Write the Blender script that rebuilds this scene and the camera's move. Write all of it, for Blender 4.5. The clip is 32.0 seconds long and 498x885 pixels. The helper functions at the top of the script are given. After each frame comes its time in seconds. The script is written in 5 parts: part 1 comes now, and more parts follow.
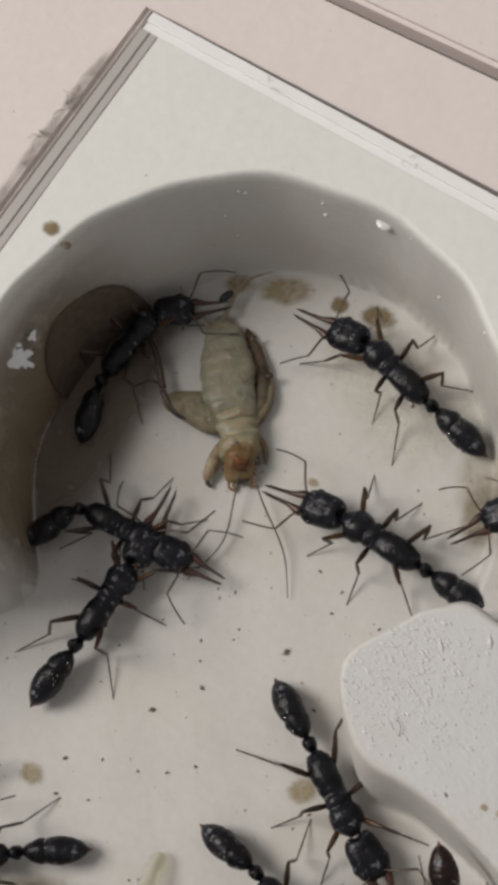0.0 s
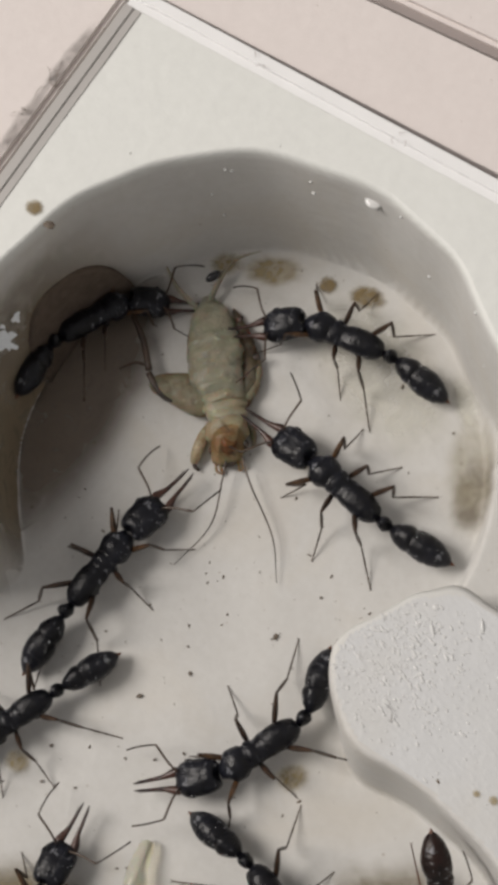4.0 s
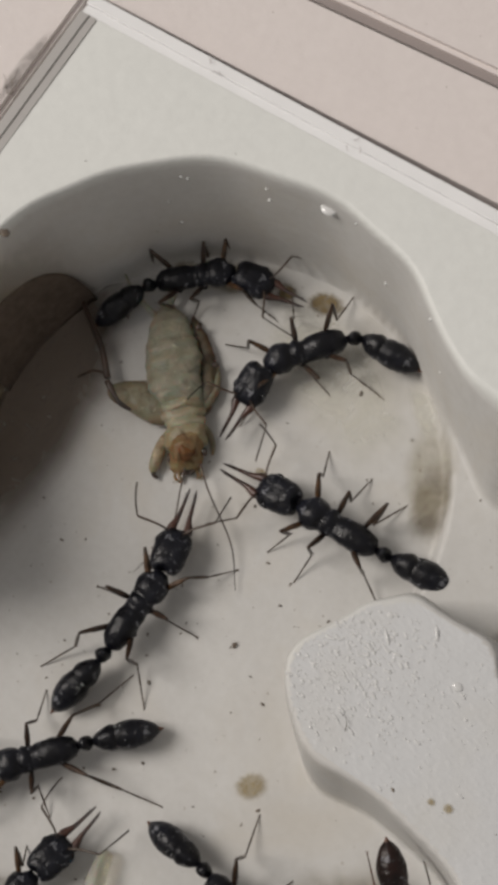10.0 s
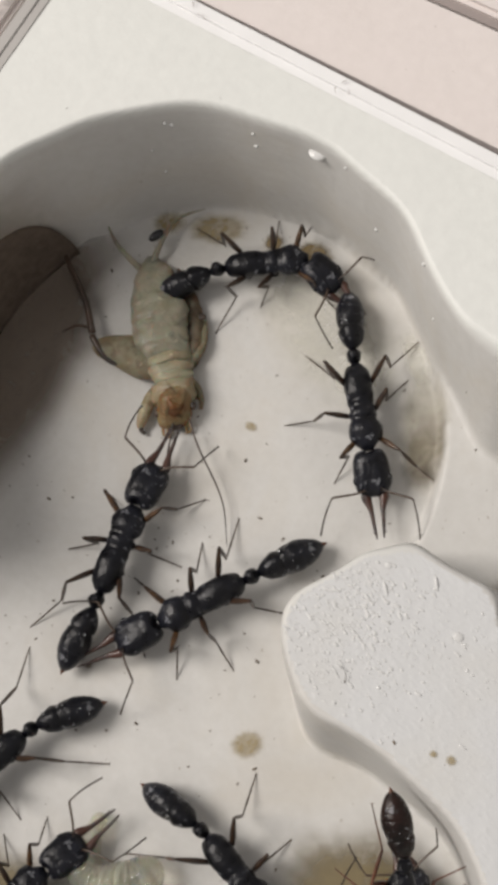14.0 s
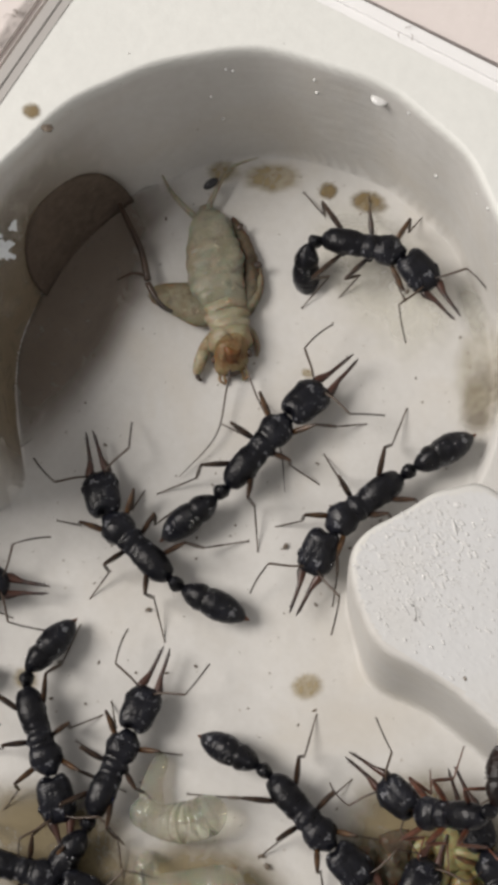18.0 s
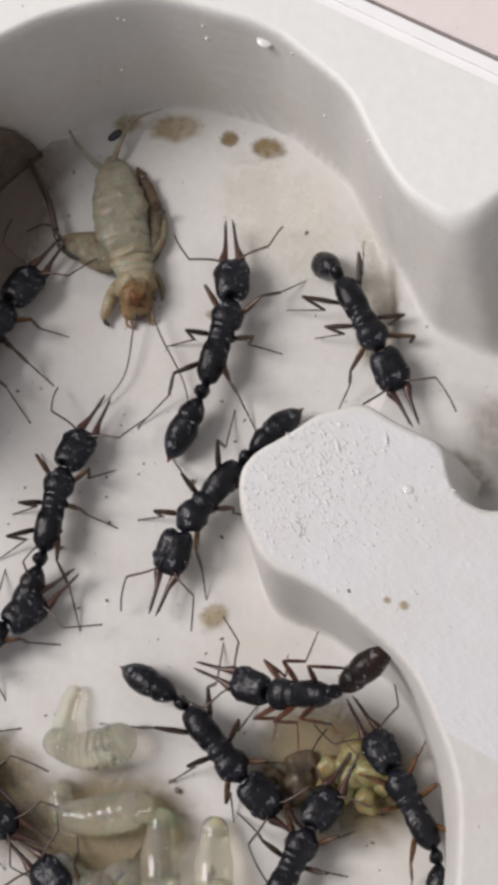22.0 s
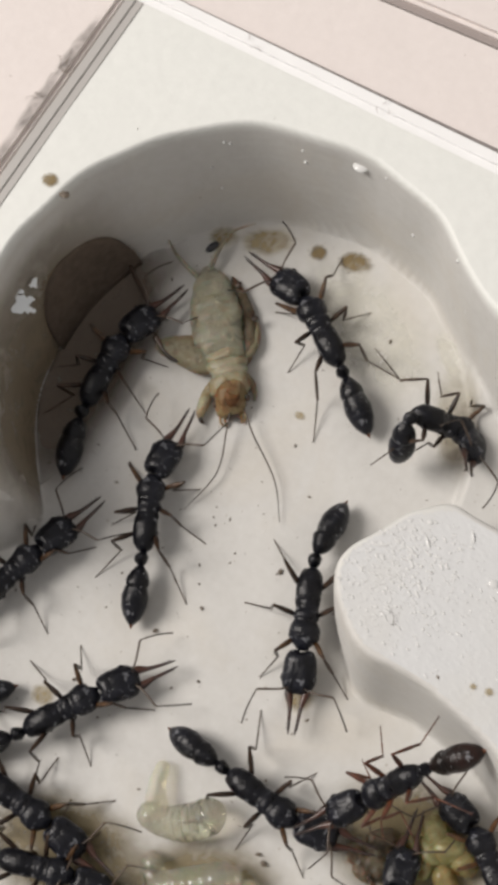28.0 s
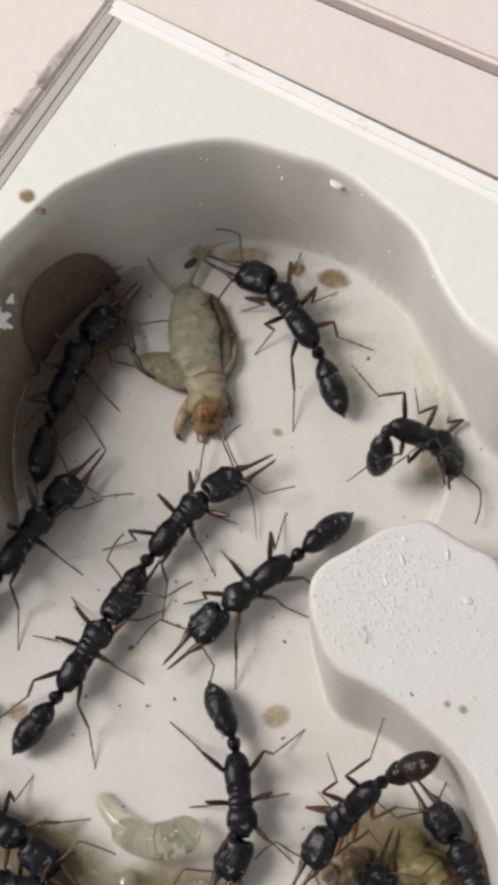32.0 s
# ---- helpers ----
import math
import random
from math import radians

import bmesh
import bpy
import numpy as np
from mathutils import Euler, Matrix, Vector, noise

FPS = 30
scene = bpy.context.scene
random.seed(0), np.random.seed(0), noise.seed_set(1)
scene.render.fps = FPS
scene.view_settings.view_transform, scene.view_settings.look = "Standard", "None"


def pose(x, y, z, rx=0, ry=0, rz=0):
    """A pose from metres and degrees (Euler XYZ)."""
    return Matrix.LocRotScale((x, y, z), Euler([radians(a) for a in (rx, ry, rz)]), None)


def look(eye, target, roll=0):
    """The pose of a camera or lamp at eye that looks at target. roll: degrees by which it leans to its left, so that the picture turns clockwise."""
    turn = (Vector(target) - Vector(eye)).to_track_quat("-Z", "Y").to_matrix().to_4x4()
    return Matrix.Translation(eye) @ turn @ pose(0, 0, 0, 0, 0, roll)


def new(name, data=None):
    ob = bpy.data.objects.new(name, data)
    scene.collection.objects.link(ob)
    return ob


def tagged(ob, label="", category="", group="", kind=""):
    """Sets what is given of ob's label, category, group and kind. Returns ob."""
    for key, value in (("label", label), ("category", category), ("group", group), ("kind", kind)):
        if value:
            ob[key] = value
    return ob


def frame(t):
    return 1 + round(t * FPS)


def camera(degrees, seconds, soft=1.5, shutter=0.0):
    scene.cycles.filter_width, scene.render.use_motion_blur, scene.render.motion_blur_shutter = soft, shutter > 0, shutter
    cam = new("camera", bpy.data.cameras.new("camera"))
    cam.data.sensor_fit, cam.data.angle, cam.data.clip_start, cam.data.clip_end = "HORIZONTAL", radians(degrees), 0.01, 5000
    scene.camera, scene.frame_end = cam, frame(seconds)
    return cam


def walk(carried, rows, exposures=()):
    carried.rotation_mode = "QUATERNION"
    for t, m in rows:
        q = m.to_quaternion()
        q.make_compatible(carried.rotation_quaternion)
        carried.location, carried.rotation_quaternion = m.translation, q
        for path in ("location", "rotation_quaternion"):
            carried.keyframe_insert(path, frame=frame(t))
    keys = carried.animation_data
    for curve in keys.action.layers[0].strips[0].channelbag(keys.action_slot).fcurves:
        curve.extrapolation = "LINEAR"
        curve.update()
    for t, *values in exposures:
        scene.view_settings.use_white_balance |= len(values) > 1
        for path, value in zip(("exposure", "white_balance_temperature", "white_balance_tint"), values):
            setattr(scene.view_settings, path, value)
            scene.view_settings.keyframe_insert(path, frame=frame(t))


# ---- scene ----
cam = camera(18.0, 32.0, soft=5.0)
S = 0.001  # all lengths below are in millimetres, turned into metres here
H = 12.13  # depth of the carved chambers

walk(cam, [
    (0, look((0.04978, -0.03201, 0.09677), (0.02003, -0.01929, 0.00744), -33.27)),
    (0.5, look((0.05034, -0.03211, 0.09649), (0.02084, -0.01925, 0.00710), -32.96)),
    (1, look((0.05032, -0.03190, 0.09674), (0.02080, -0.01901, 0.00737), -32.91)),
    (1.5, look((0.05052, -0.03185, 0.09605), (0.02143, -0.01913, 0.00651), -32.92)),
    (2, look((0.05004, -0.03226, 0.09590), (0.02104, -0.01988, 0.00628), -33.43)),
    (2.5, look((0.04976, -0.03176, 0.09597), (0.02079, -0.01929, 0.00636), -33.30)),
    (4.5, look((0.04923, -0.03197, 0.09529), (0.02081, -0.01968, 0.00548), -33.29)),
    (5, look((0.04928, -0.03207, 0.09524), (0.02096, -0.01977, 0.00540), -33.12)),
    (5.5, look((0.05000, -0.03194, 0.09513), (0.02177, -0.01969, 0.00525), -33.30)),
    (6, look((0.04962, -0.03185, 0.09549), (0.02105, -0.01960, 0.00572), -33.49)),
    (6.5, look((0.04971, -0.03175, 0.09542), (0.02089, -0.01927, 0.00577), -33.37)),
    (7, look((0.04953, -0.03173, 0.09536), (0.02081, -0.01934, 0.00565), -33.43)),
    (7.5, look((0.04969, -0.03181, 0.09519), (0.02144, -0.01923, 0.00536), -32.70)),
    (8, look((0.05001, -0.03182, 0.09492), (0.02181, -0.01921, 0.00508), -32.71)),
    (8.5, look((0.05005, -0.03175, 0.09479), (0.02185, -0.01931, 0.00493), -32.99)),
    (9, look((0.05039, -0.03146, 0.09485), (0.02227, -0.01886, 0.00498), -32.72)),
    (9.5, look((0.05059, -0.03135, 0.09496), (0.02257, -0.01837, 0.00512), -32.07)),
    (10, look((0.05047, -0.03078, 0.09494), (0.02250, -0.01769, 0.00510), -31.96)),
    (10.5, look((0.05057, -0.03060, 0.09412), (0.02369, -0.01737, 0.00397), -31.32)),
    (11, look((0.05028, -0.03116, 0.09341), (0.02471, -0.01751, 0.00294), -30.10)),
    (11.5, look((0.04978, -0.03184, 0.09362), (0.02387, -0.01867, 0.00318), -30.98)),
    (12, look((0.04907, -0.03316, 0.09322), (0.02288, -0.02010, 0.00284), -31.35)),
    (12.5, look((0.04851, -0.03250, 0.09374), (0.02301, -0.01966, 0.00313), -31.12)),
    (13, look((0.04999, -0.03223, 0.09344), (0.02415, -0.01947, 0.00291), -31.72)),
    (13.5, look((0.04947, -0.03267, 0.09298), (0.02398, -0.02003, 0.00234), -31.57)),
    (14, look((0.04989, -0.03214, 0.09282), (0.02383, -0.01945, 0.00235), -32.07)),
    (14.5, look((0.04937, -0.03276, 0.09273), (0.02390, -0.01982, 0.00213), -31.01)),
    (16.5, look((0.04937, -0.03351, 0.09334), (0.02467, -0.02115, 0.00244), -31.43)),
    (17, look((0.04796, -0.03513, 0.09413), (0.02331, -0.02267, 0.00324), -31.07)),
    (17.5, look((0.04679, -0.03678, 0.09353), (0.02245, -0.02434, 0.00255), -30.86)),
    (18, look((0.04712, -0.03636, 0.09378), (0.02272, -0.02421, 0.00277), -31.53)),
    (18.5, look((0.04738, -0.03598, 0.09362), (0.02343, -0.02357, 0.00253), -30.66)),
    (19, look((0.04863, -0.03569, 0.09309), (0.02461, -0.02323, 0.00203), -30.81)),
    (19.5, look((0.04953, -0.03530, 0.09267), (0.02511, -0.02316, 0.00166), -32.02)),
    (20, look((0.05072, -0.03534, 0.09243), (0.02653, -0.02309, 0.00138), -31.75)),
    (20.5, look((0.05339, -0.03622, 0.09240), (0.02927, -0.02502, 0.00119), -34.26)),
    (21, look((0.05542, -0.03596, 0.09270), (0.03057, -0.02404, 0.00178), -33.72)),
    (21.5, look((0.05581, -0.03566, 0.09286), (0.03115, -0.02375, 0.00190), -33.77)),
    (22, look((0.05588, -0.03716, 0.09397), (0.03025, -0.02468, 0.00335), -33.67)),
    (22.5, look((0.05648, -0.03982, 0.09659), (0.03043, -0.02636, 0.00623), -32.12)),
    (23, look((0.05642, -0.04099, 0.09728), (0.02938, -0.02667, 0.00734), -31.37)),
    (23.5, look((0.05597, -0.04023, 0.09746), (0.02868, -0.02574, 0.00762), -31.33)),
    (24, look((0.05542, -0.04013, 0.09679), (0.02837, -0.02566, 0.00688), -31.03)),
    (24.5, look((0.05416, -0.03952, 0.10000), (0.02755, -0.02483, 0.00999), -30.47)),
    (25, look((0.05185, -0.03991, 0.10252), (0.02403, -0.02369, 0.01315), -28.47)),
    (25.5, look((0.05156, -0.04003, 0.10232), (0.02340, -0.02374, 0.01307), -28.44)),
    (26, look((0.05201, -0.03988, 0.10182), (0.02378, -0.02342, 0.01261), -28.40)),
    (26.5, look((0.05262, -0.04041, 0.10101), (0.02512, -0.02368, 0.01163), -27.25)),
    (28.5, look((0.05345, -0.04059, 0.10171), (0.02428, -0.02362, 0.01290), -28.23)),
    (29, look((0.05344, -0.04042, 0.10193), (0.02407, -0.02292, 0.01329), -27.63)),
    (29.5, look((0.05323, -0.04064, 0.10182), (0.02382, -0.02299, 0.01322), -27.26)),
    (30, look((0.05366, -0.04068, 0.10137), (0.02424, -0.02268, 0.01285), -26.70)),
    (30.5, look((0.05345, -0.04018, 0.10136), (0.02455, -0.02238, 0.01263), -26.65)),
    (31, look((0.05391, -0.04015, 0.10081), (0.02514, -0.02237, 0.01203), -26.72)),
    (31.5, look((0.05416, -0.03993, 0.10058), (0.02542, -0.02229, 0.01176), -26.94)),
    (32, look((0.05451, -0.03995, 0.10096), (0.02541, -0.02225, 0.01227), -27.14)),
], exposures=[(0.0, -0.59, 6500, 10), (1.0, -0.60, 6500, 10), (2.0, -0.43, 6500, 10), (5.0, -0.42, 6500, 10), (8.0, -0.45, 6500, 10), (9.0, -0.48, 6500, 10), (9.8, -0.68, 6500, 10), (10.5, -0.68, 6500, 10), (12.0, -0.24, 6500, 10), (13.0, -0.25, 6500, 10), (18.0, -0.22, 6500, 10), (20.0, -0.20, 6500, 10), (21.0, -0.19, 6380, 12), (22.0, -0.18, 6270, 14), (23.0, -0.17, 6270, 14), (24.0, -0.14, 6380, 12), (25.0, -0.12, 6500, 10), (26.0, -0.13, 6500, 10), (32.0, -0.14, 6500, 10)])

# ---- light: one shaded room lamp from the west, and the pale room around ----
world = bpy.data.worlds.new("room")
scene.world = world
world.use_nodes = True
world.node_tree.nodes["Background"].inputs[0].default_value = (1.0, 0.955, 0.925, 1)
world.node_tree.nodes["Background"].inputs[1].default_value = 0.42
lamp = new("room_lamp", bpy.data.lights.new("room_lamp", "AREA"))
lamp.data.shape, lamp.data.size, lamp.data.size_y = "RECTANGLE", 0.52, 0.60
lamp.data.energy, lamp.data.color = 15.2, (1.0, 0.939, 0.878)
lamp.matrix_world = look((-0.70, -0.31, 0.88), (0.025, -0.025, 0.0))


# ---- materials ----
class Nodes:
    def __init__(self, name):
        self.mat = bpy.data.materials.new(name)
        self.mat.use_nodes = True
        self.tree = self.mat.node_tree
        self.bsdf = self.tree.nodes["Principled BSDF"]
        self.co = self.add("ShaderNodeTexCoord").outputs["Object"]

    def add(self, kind, **ins):
        n = self.tree.nodes.new(kind)
        for k, v in ins.items():
            n.inputs[k.replace("_", " ")].default_value = v
        return n

    def link(self, a, b):
        self.tree.links.new(a, b)

    def noise(self, scale, detail=4.0, rough=0.6, dist=0.0):
        n = self.add("ShaderNodeTexNoise", Scale=scale, Detail=detail, Roughness=rough, Distortion=dist)
        self.link(self.co, n.inputs["Vector"])
        return n.outputs["Fac"]

    def ramp(self, fac, *stops):
        r = self.tree.nodes.new("ShaderNodeValToRGB")
        e = r.color_ramp.elements
        while len(e) < len(stops):
            e.new(0.5)
        for el, (pos, col) in zip(e, stops):
            el.position, el.color = pos, (*col, 1) if len(col) == 3 else col
        self.link(fac, r.inputs["Fac"])
        return r.outputs["Color"]

    def mix(self, fac, a, b, mode="MIX"):
        m = self.tree.nodes.new("ShaderNodeMix")
        m.data_type, m.blend_type = "RGBA", mode
        for sock, v in ((m.inputs[0], fac), (m.inputs[6], a), (m.inputs[7], b)):
            if hasattr(v, "is_linked"):
                self.link(v, sock)
            else:
                sock.default_value = v if isinstance(v, float) else (*v, 1)
        return m.outputs[2]

    def bump(self, fac, strength, depth):
        b = self.add("ShaderNodeBump", Strength=strength, Distance=depth)
        self.link(fac, b.inputs["Height"])
        old = self.bsdf.inputs["Normal"]
        if old.is_linked:
            self.link(old.links[0].from_socket, b.inputs["Normal"])
        self.link(b.outputs["Normal"], old)

    def color(self, c):
        self.link(c, self.bsdf.inputs["Base Color"])

    def rough(self, fac, lo, hi):
        m = self.add("ShaderNodeMapRange", To_Min=lo, To_Max=hi)
        self.link(fac, m.inputs["Value"])
        self.link(m.outputs["Result"], self.bsdf.inputs["Roughness"])

    def set(self, **v):
        for k, x in v.items():
            self.bsdf.inputs[k.replace("_", " ")].default_value = x
        return self.mat


def plaster(name, light, dark, stain, amount, wet=0.45, lit_top=None):
    m = Nodes(name)
    fine, wide = m.noise(1500, 5), m.noise(110, 4, 0.6, 0.6)
    c = m.mix(m.ramp(fine, (0.3, (0, 0, 0)), (0.7, (1, 1, 1))), dark, light)
    c = m.mix(m.ramp(wide, (0.5, (0, 0, 0)), (0.78, (amount,) * 3)), c, stain)
    speck = m.noise(2600, 1.0)
    c = m.mix(m.ramp(speck, (0.765, (0, 0, 0)), (0.79, (0.5,) * 3)), c, (0.30, 0.25, 0.20))
    if lit_top:  # stronger light on the uncarved upper face is painted in as a paler colour
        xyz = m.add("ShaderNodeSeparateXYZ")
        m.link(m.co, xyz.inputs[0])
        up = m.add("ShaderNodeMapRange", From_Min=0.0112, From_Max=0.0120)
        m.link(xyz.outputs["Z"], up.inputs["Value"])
        far = m.add("ShaderNodeVectorMath")  # the tongue and the east side keep the base colour
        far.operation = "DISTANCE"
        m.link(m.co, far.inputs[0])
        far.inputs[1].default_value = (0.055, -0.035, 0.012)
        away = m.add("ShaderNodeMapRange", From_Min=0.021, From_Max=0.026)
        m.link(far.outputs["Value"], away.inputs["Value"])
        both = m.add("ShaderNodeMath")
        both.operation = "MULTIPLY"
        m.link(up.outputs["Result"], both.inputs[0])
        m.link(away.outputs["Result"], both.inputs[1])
        c = m.mix(both.outputs[0], c, m.mix(m.ramp(fine, (0.3, (0, 0, 0)), (0.7, (1, 1, 1))), tuple(v * 0.95 for v in lit_top), lit_top))
    m.color(c)
    m.rough(wide, wet + 0.15, wet)
    m.bump(m.noise(420, 4), 0.18, 0.00035)
    m.bump(fine, 0.15, 0.0001)
    if lit_top:  # faint level tool marks on the carved walls
        flat = m.add("ShaderNodeVectorMath")
        flat.operation = "MULTIPLY"
        m.link(m.co, flat.inputs[0])
        flat.inputs[1].default_value = (1, 1, 9)
        marks = m.add("ShaderNodeTexNoise", Scale=130.0, Detail=3.0)
        m.link(flat.outputs[0], marks.inputs["Vector"])
        m.bump(marks.outputs["Fac"], 0.09, 0.0005)
    return m.set(Specular_IOR_Level=0.4)


def rippled(name, base):
    """Plaster under a thin uneven film of water."""
    m = Nodes(name)
    c = m.mix(m.noise(900, 5), base, tuple(v * 0.93 for v in base))
    m.color(m.mix(m.ramp(m.noise(130, 3), (0.5, (0, 0, 0)), (0.75, (0.35,) * 3)), c, (0.60, 0.57, 0.50)))
    long = m.add("ShaderNodeVectorMath")
    long.operation = "MULTIPLY"
    m.link(m.co, long.inputs[0])
    long.inputs[1].default_value = (1.0, 2.2, 1.0)
    wave = m.add("ShaderNodeTexNoise", Scale=1900.0, Detail=2.5, Roughness=0.55)
    m.link(long.outputs[0], wave.inputs["Vector"])
    m.bump(m.ramp(wave.outputs["Fac"], (0.46, (0, 0, 0)), (0.70, (1, 1, 1))), 0.2, 0.00008)
    m.bump(m.noise(500, 3), 0.25, 0.00025)
    m.rough(m.noise(300, 3), 0.14, 0.34)
    return m.set(Specular_IOR_Level=0.6)


def chitin(name, base, edge, rough):
    m = Nodes(name)
    c = m.mix(m.ramp(m.noise(700, 5), (0.40, (0, 0, 0)), (0.72, (1, 1, 1))), base, edge)
    # pale specks: plaster dust, and small highlights painted into the colour
    dust = m.noise(2300, 2.5, 0.7, 0.4)
    patch = m.ramp(m.noise(420, 2.0), (0.42, (0, 0, 0)), (0.62, (0.75,) * 3))
    c = m.mix(m.mix(1.0, m.ramp(dust, (0.60, (0, 0, 0)), (0.68, (1, 1, 1))), patch, "MULTIPLY"), c, (0.34, 0.35, 0.38))
    m.color(c)
    m.rough(m.noise(1500, 3), rough - 0.1, rough + 0.22)
    m.bump(m.noise(3000, 3, 0.6), 0.45, 0.0001)
    m.bump(m.noise(1300, 3), 0.5, 0.00022)
    return m.set(Specular_IOR_Level=0.3)


def leg_skin(name, base, joint):
    m = Nodes(name)
    m.color(m.mix(m.ramp(m.noise(700, 2), (0.42, (0, 0, 0)), (0.62, (1, 1, 1))), base, joint))
    m.bump(m.noise(5000, 2), 0.4, 0.00003)
    return m.set(Roughness=0.38, Coat_Weight=0.1)


def flesh(name, base, spot, rough=0.45, deep=0.0012, clear=0.25, flecks=0.6):
    m = Nodes(name)
    c = m.mix(m.ramp(m.noise(480, 5, 0.65, 0.8), (0.36, (0, 0, 0)), (0.62, (1, 1, 1))), base, spot)
    fleck = m.ramp(m.noise(1700, 3, 0.6), (0.62, (0, 0, 0)), (0.70, (flecks,) * 3))
    m.color(m.mix(fleck, c, tuple(v * 0.45 for v in spot)))
    m.bump(m.noise(1300, 4), 0.6, 0.00022)
    return m.set(Roughness=rough, Subsurface_Weight=0.3, Subsurface_Scale=deep, Transmission_Weight=clear, IOR=1.36)


def carcass(name, pale, mid, dark):
    """Damp, half clear skin over drying flesh: clouds, fine flecks and a wet gloss."""
    m = Nodes(name)
    c = m.mix(m.ramp(m.noise(520, 5, 0.65, 1.0), (0.38, (0, 0, 0)), (0.62, (1, 1, 1))), mid, pale)
    c = m.mix(m.ramp(m.noise(900, 4, 0.7, 0.6), (0.52, (0, 0, 0)), (0.66, (0.85,) * 3)), c, dark)
    c = m.mix(m.ramp(m.noise(2100, 2.0), (0.66, (0, 0, 0)), (0.72, (0.7,) * 3)), c, tuple(min(1.0, v * 1.5) for v in pale))
    m.color(c)
    m.rough(m.noise(900, 3), 0.32, 0.6)
    m.bump(m.noise(1500, 4), 0.5, 0.00022)
    m.bump(m.noise(520, 3), 0.4, 0.0004)
    return m.set(Subsurface_Weight=0.4, Subsurface_Scale=0.0015, Transmission_Weight=0.35, IOR=1.3, Coat_Weight=0.12, Coat_Roughness=0.15)


def grub_skin(name):
    """Clear jelly-like skin, clouded with yellowish fat."""
    m = Nodes(name)
    m.color(m.mix(m.ramp(m.noise(420, 4, 0.6, 0.5), (0.35, (0, 0, 0)), (0.7, (1, 1, 1))), (0.97, 0.96, 0.89), (0.92, 0.88, 0.70)))
    m.bump(m.noise(900, 3), 0.3, 0.0002)
    return m.set(Roughness=0.08, Transmission_Weight=0.88, IOR=1.18, Subsurface_Weight=0.3, Subsurface_Scale=0.002, Coat_Weight=0.8, Coat_Roughness=0.05)


def stain_skin(name, base, dense, lo=0.34, hi=0.62):
    m = Nodes(name)
    n = m.noise(620, 5, 0.65, 0.8)
    m.color(m.mix(n, base, tuple(v * 0.55 for v in base)))
    a = m.add("ShaderNodeAttribute")
    a.attribute_name = "cover"
    k = m.add("ShaderNodeMath")
    k.operation = "MULTIPLY"
    m.link(a.outputs["Fac"], k.inputs[0])
    m.link(m.ramp(n, (lo, (0, 0, 0)), (hi, (dense,) * 3)), k.inputs[1])
    m.link(k.outputs[0], m.bsdf.inputs["Alpha"])
    return m.set(Roughness=0.6)


def glossy(name, base, rough, clear=0.0):
    m = Nodes(name)
    m.color(m.mix(m.noise(260, 4), base, tuple(v * 0.86 for v in base)))
    m.rough(m.noise(800, 4), rough, rough + 0.18)
    return m.set(Transmission_Weight=clear, IOR=1.49)


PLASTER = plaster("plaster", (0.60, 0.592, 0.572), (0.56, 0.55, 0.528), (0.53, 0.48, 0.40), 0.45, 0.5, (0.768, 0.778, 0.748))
RIPPLED = rippled("wet_tongue", (0.665, 0.672, 0.675))
WET = glossy("wet_plaster", (0.72, 0.72, 0.71), 0.06)
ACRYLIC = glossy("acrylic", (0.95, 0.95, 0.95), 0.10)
# darker copy of the clear acrylic, its shade put into the colour
ACRYLIC_SHADED = glossy("acrylic_shaded", (0.49, 0.47, 0.45), 0.35)
BOARD = plaster("board", (0.765, 0.705, 0.68), (0.735, 0.675, 0.65), (0.70, 0.64, 0.615), 0.35)
SEAM = glossy("seam", (0.36, 0.31, 0.295), 0.6)
# dark brown that stands in for the shaded hollow of the tunnel
TUNNEL_SHADE = plaster("soil", (0.125, 0.094, 0.072), (0.074, 0.056, 0.043), (0.16, 0.118, 0.088), 0.7, 0.75)
BLACK = chitin("ant_shell", (0.0026, 0.0026, 0.0042), (0.013, 0.014, 0.021), 0.27)
AMBER = leg_skin("ant_foreleg", (0.115, 0.056, 0.020), (0.040, 0.021, 0.011))
RUSTY = chitin("ant_rusty_shell", (0.005, 0.003, 0.0025), (0.026, 0.010, 0.007), 0.28)
FEELER = leg_skin("ant_feeler", (0.028, 0.019, 0.015), (0.070, 0.045, 0.030))
DROP = glossy("water_drop", (0.96, 0.97, 1.0), 0.03, 0.9)
EYE = glossy("ant_eye", (0.02, 0.02, 0.024), 0.12)
JAW = leg_skin("ant_jaw", (0.060, 0.020, 0.011), (0.022, 0.011, 0.009))
LEG = leg_skin("ant_leg", (0.015, 0.010, 0.009), (0.050, 0.027, 0.015))
SHIN = leg_skin("ant_shin", (0.034, 0.022, 0.015), (0.080, 0.048, 0.029))
REDLEG = leg_skin("ant_red_leg", (0.15, 0.052, 0.026), (0.07, 0.026, 0.016))
ORANGELEG = leg_skin("ant_orange_leg", (0.17, 0.08, 0.03), (0.08, 0.04, 0.02))
STING = leg_skin("ant_sting", (0.14, 0.05, 0.02), (0.05, 0.02, 0.012))
PALE = carcass("cricket_skin", (0.42, 0.405, 0.315), (0.31, 0.295, 0.215), (0.20, 0.195, 0.155))
OLIVE = carcass("cricket_thigh", (0.32, 0.29, 0.20), (0.22, 0.185, 0.115), (0.11, 0.085, 0.055))
DRIED = carcass("cricket_dried_thigh", (0.20, 0.16, 0.105), (0.12, 0.09, 0.06), (0.05, 0.038, 0.028))
CREAM = carcass("cricket_flesh", (0.47, 0.435, 0.32), (0.36, 0.315, 0.21), (0.22, 0.175, 0.105))
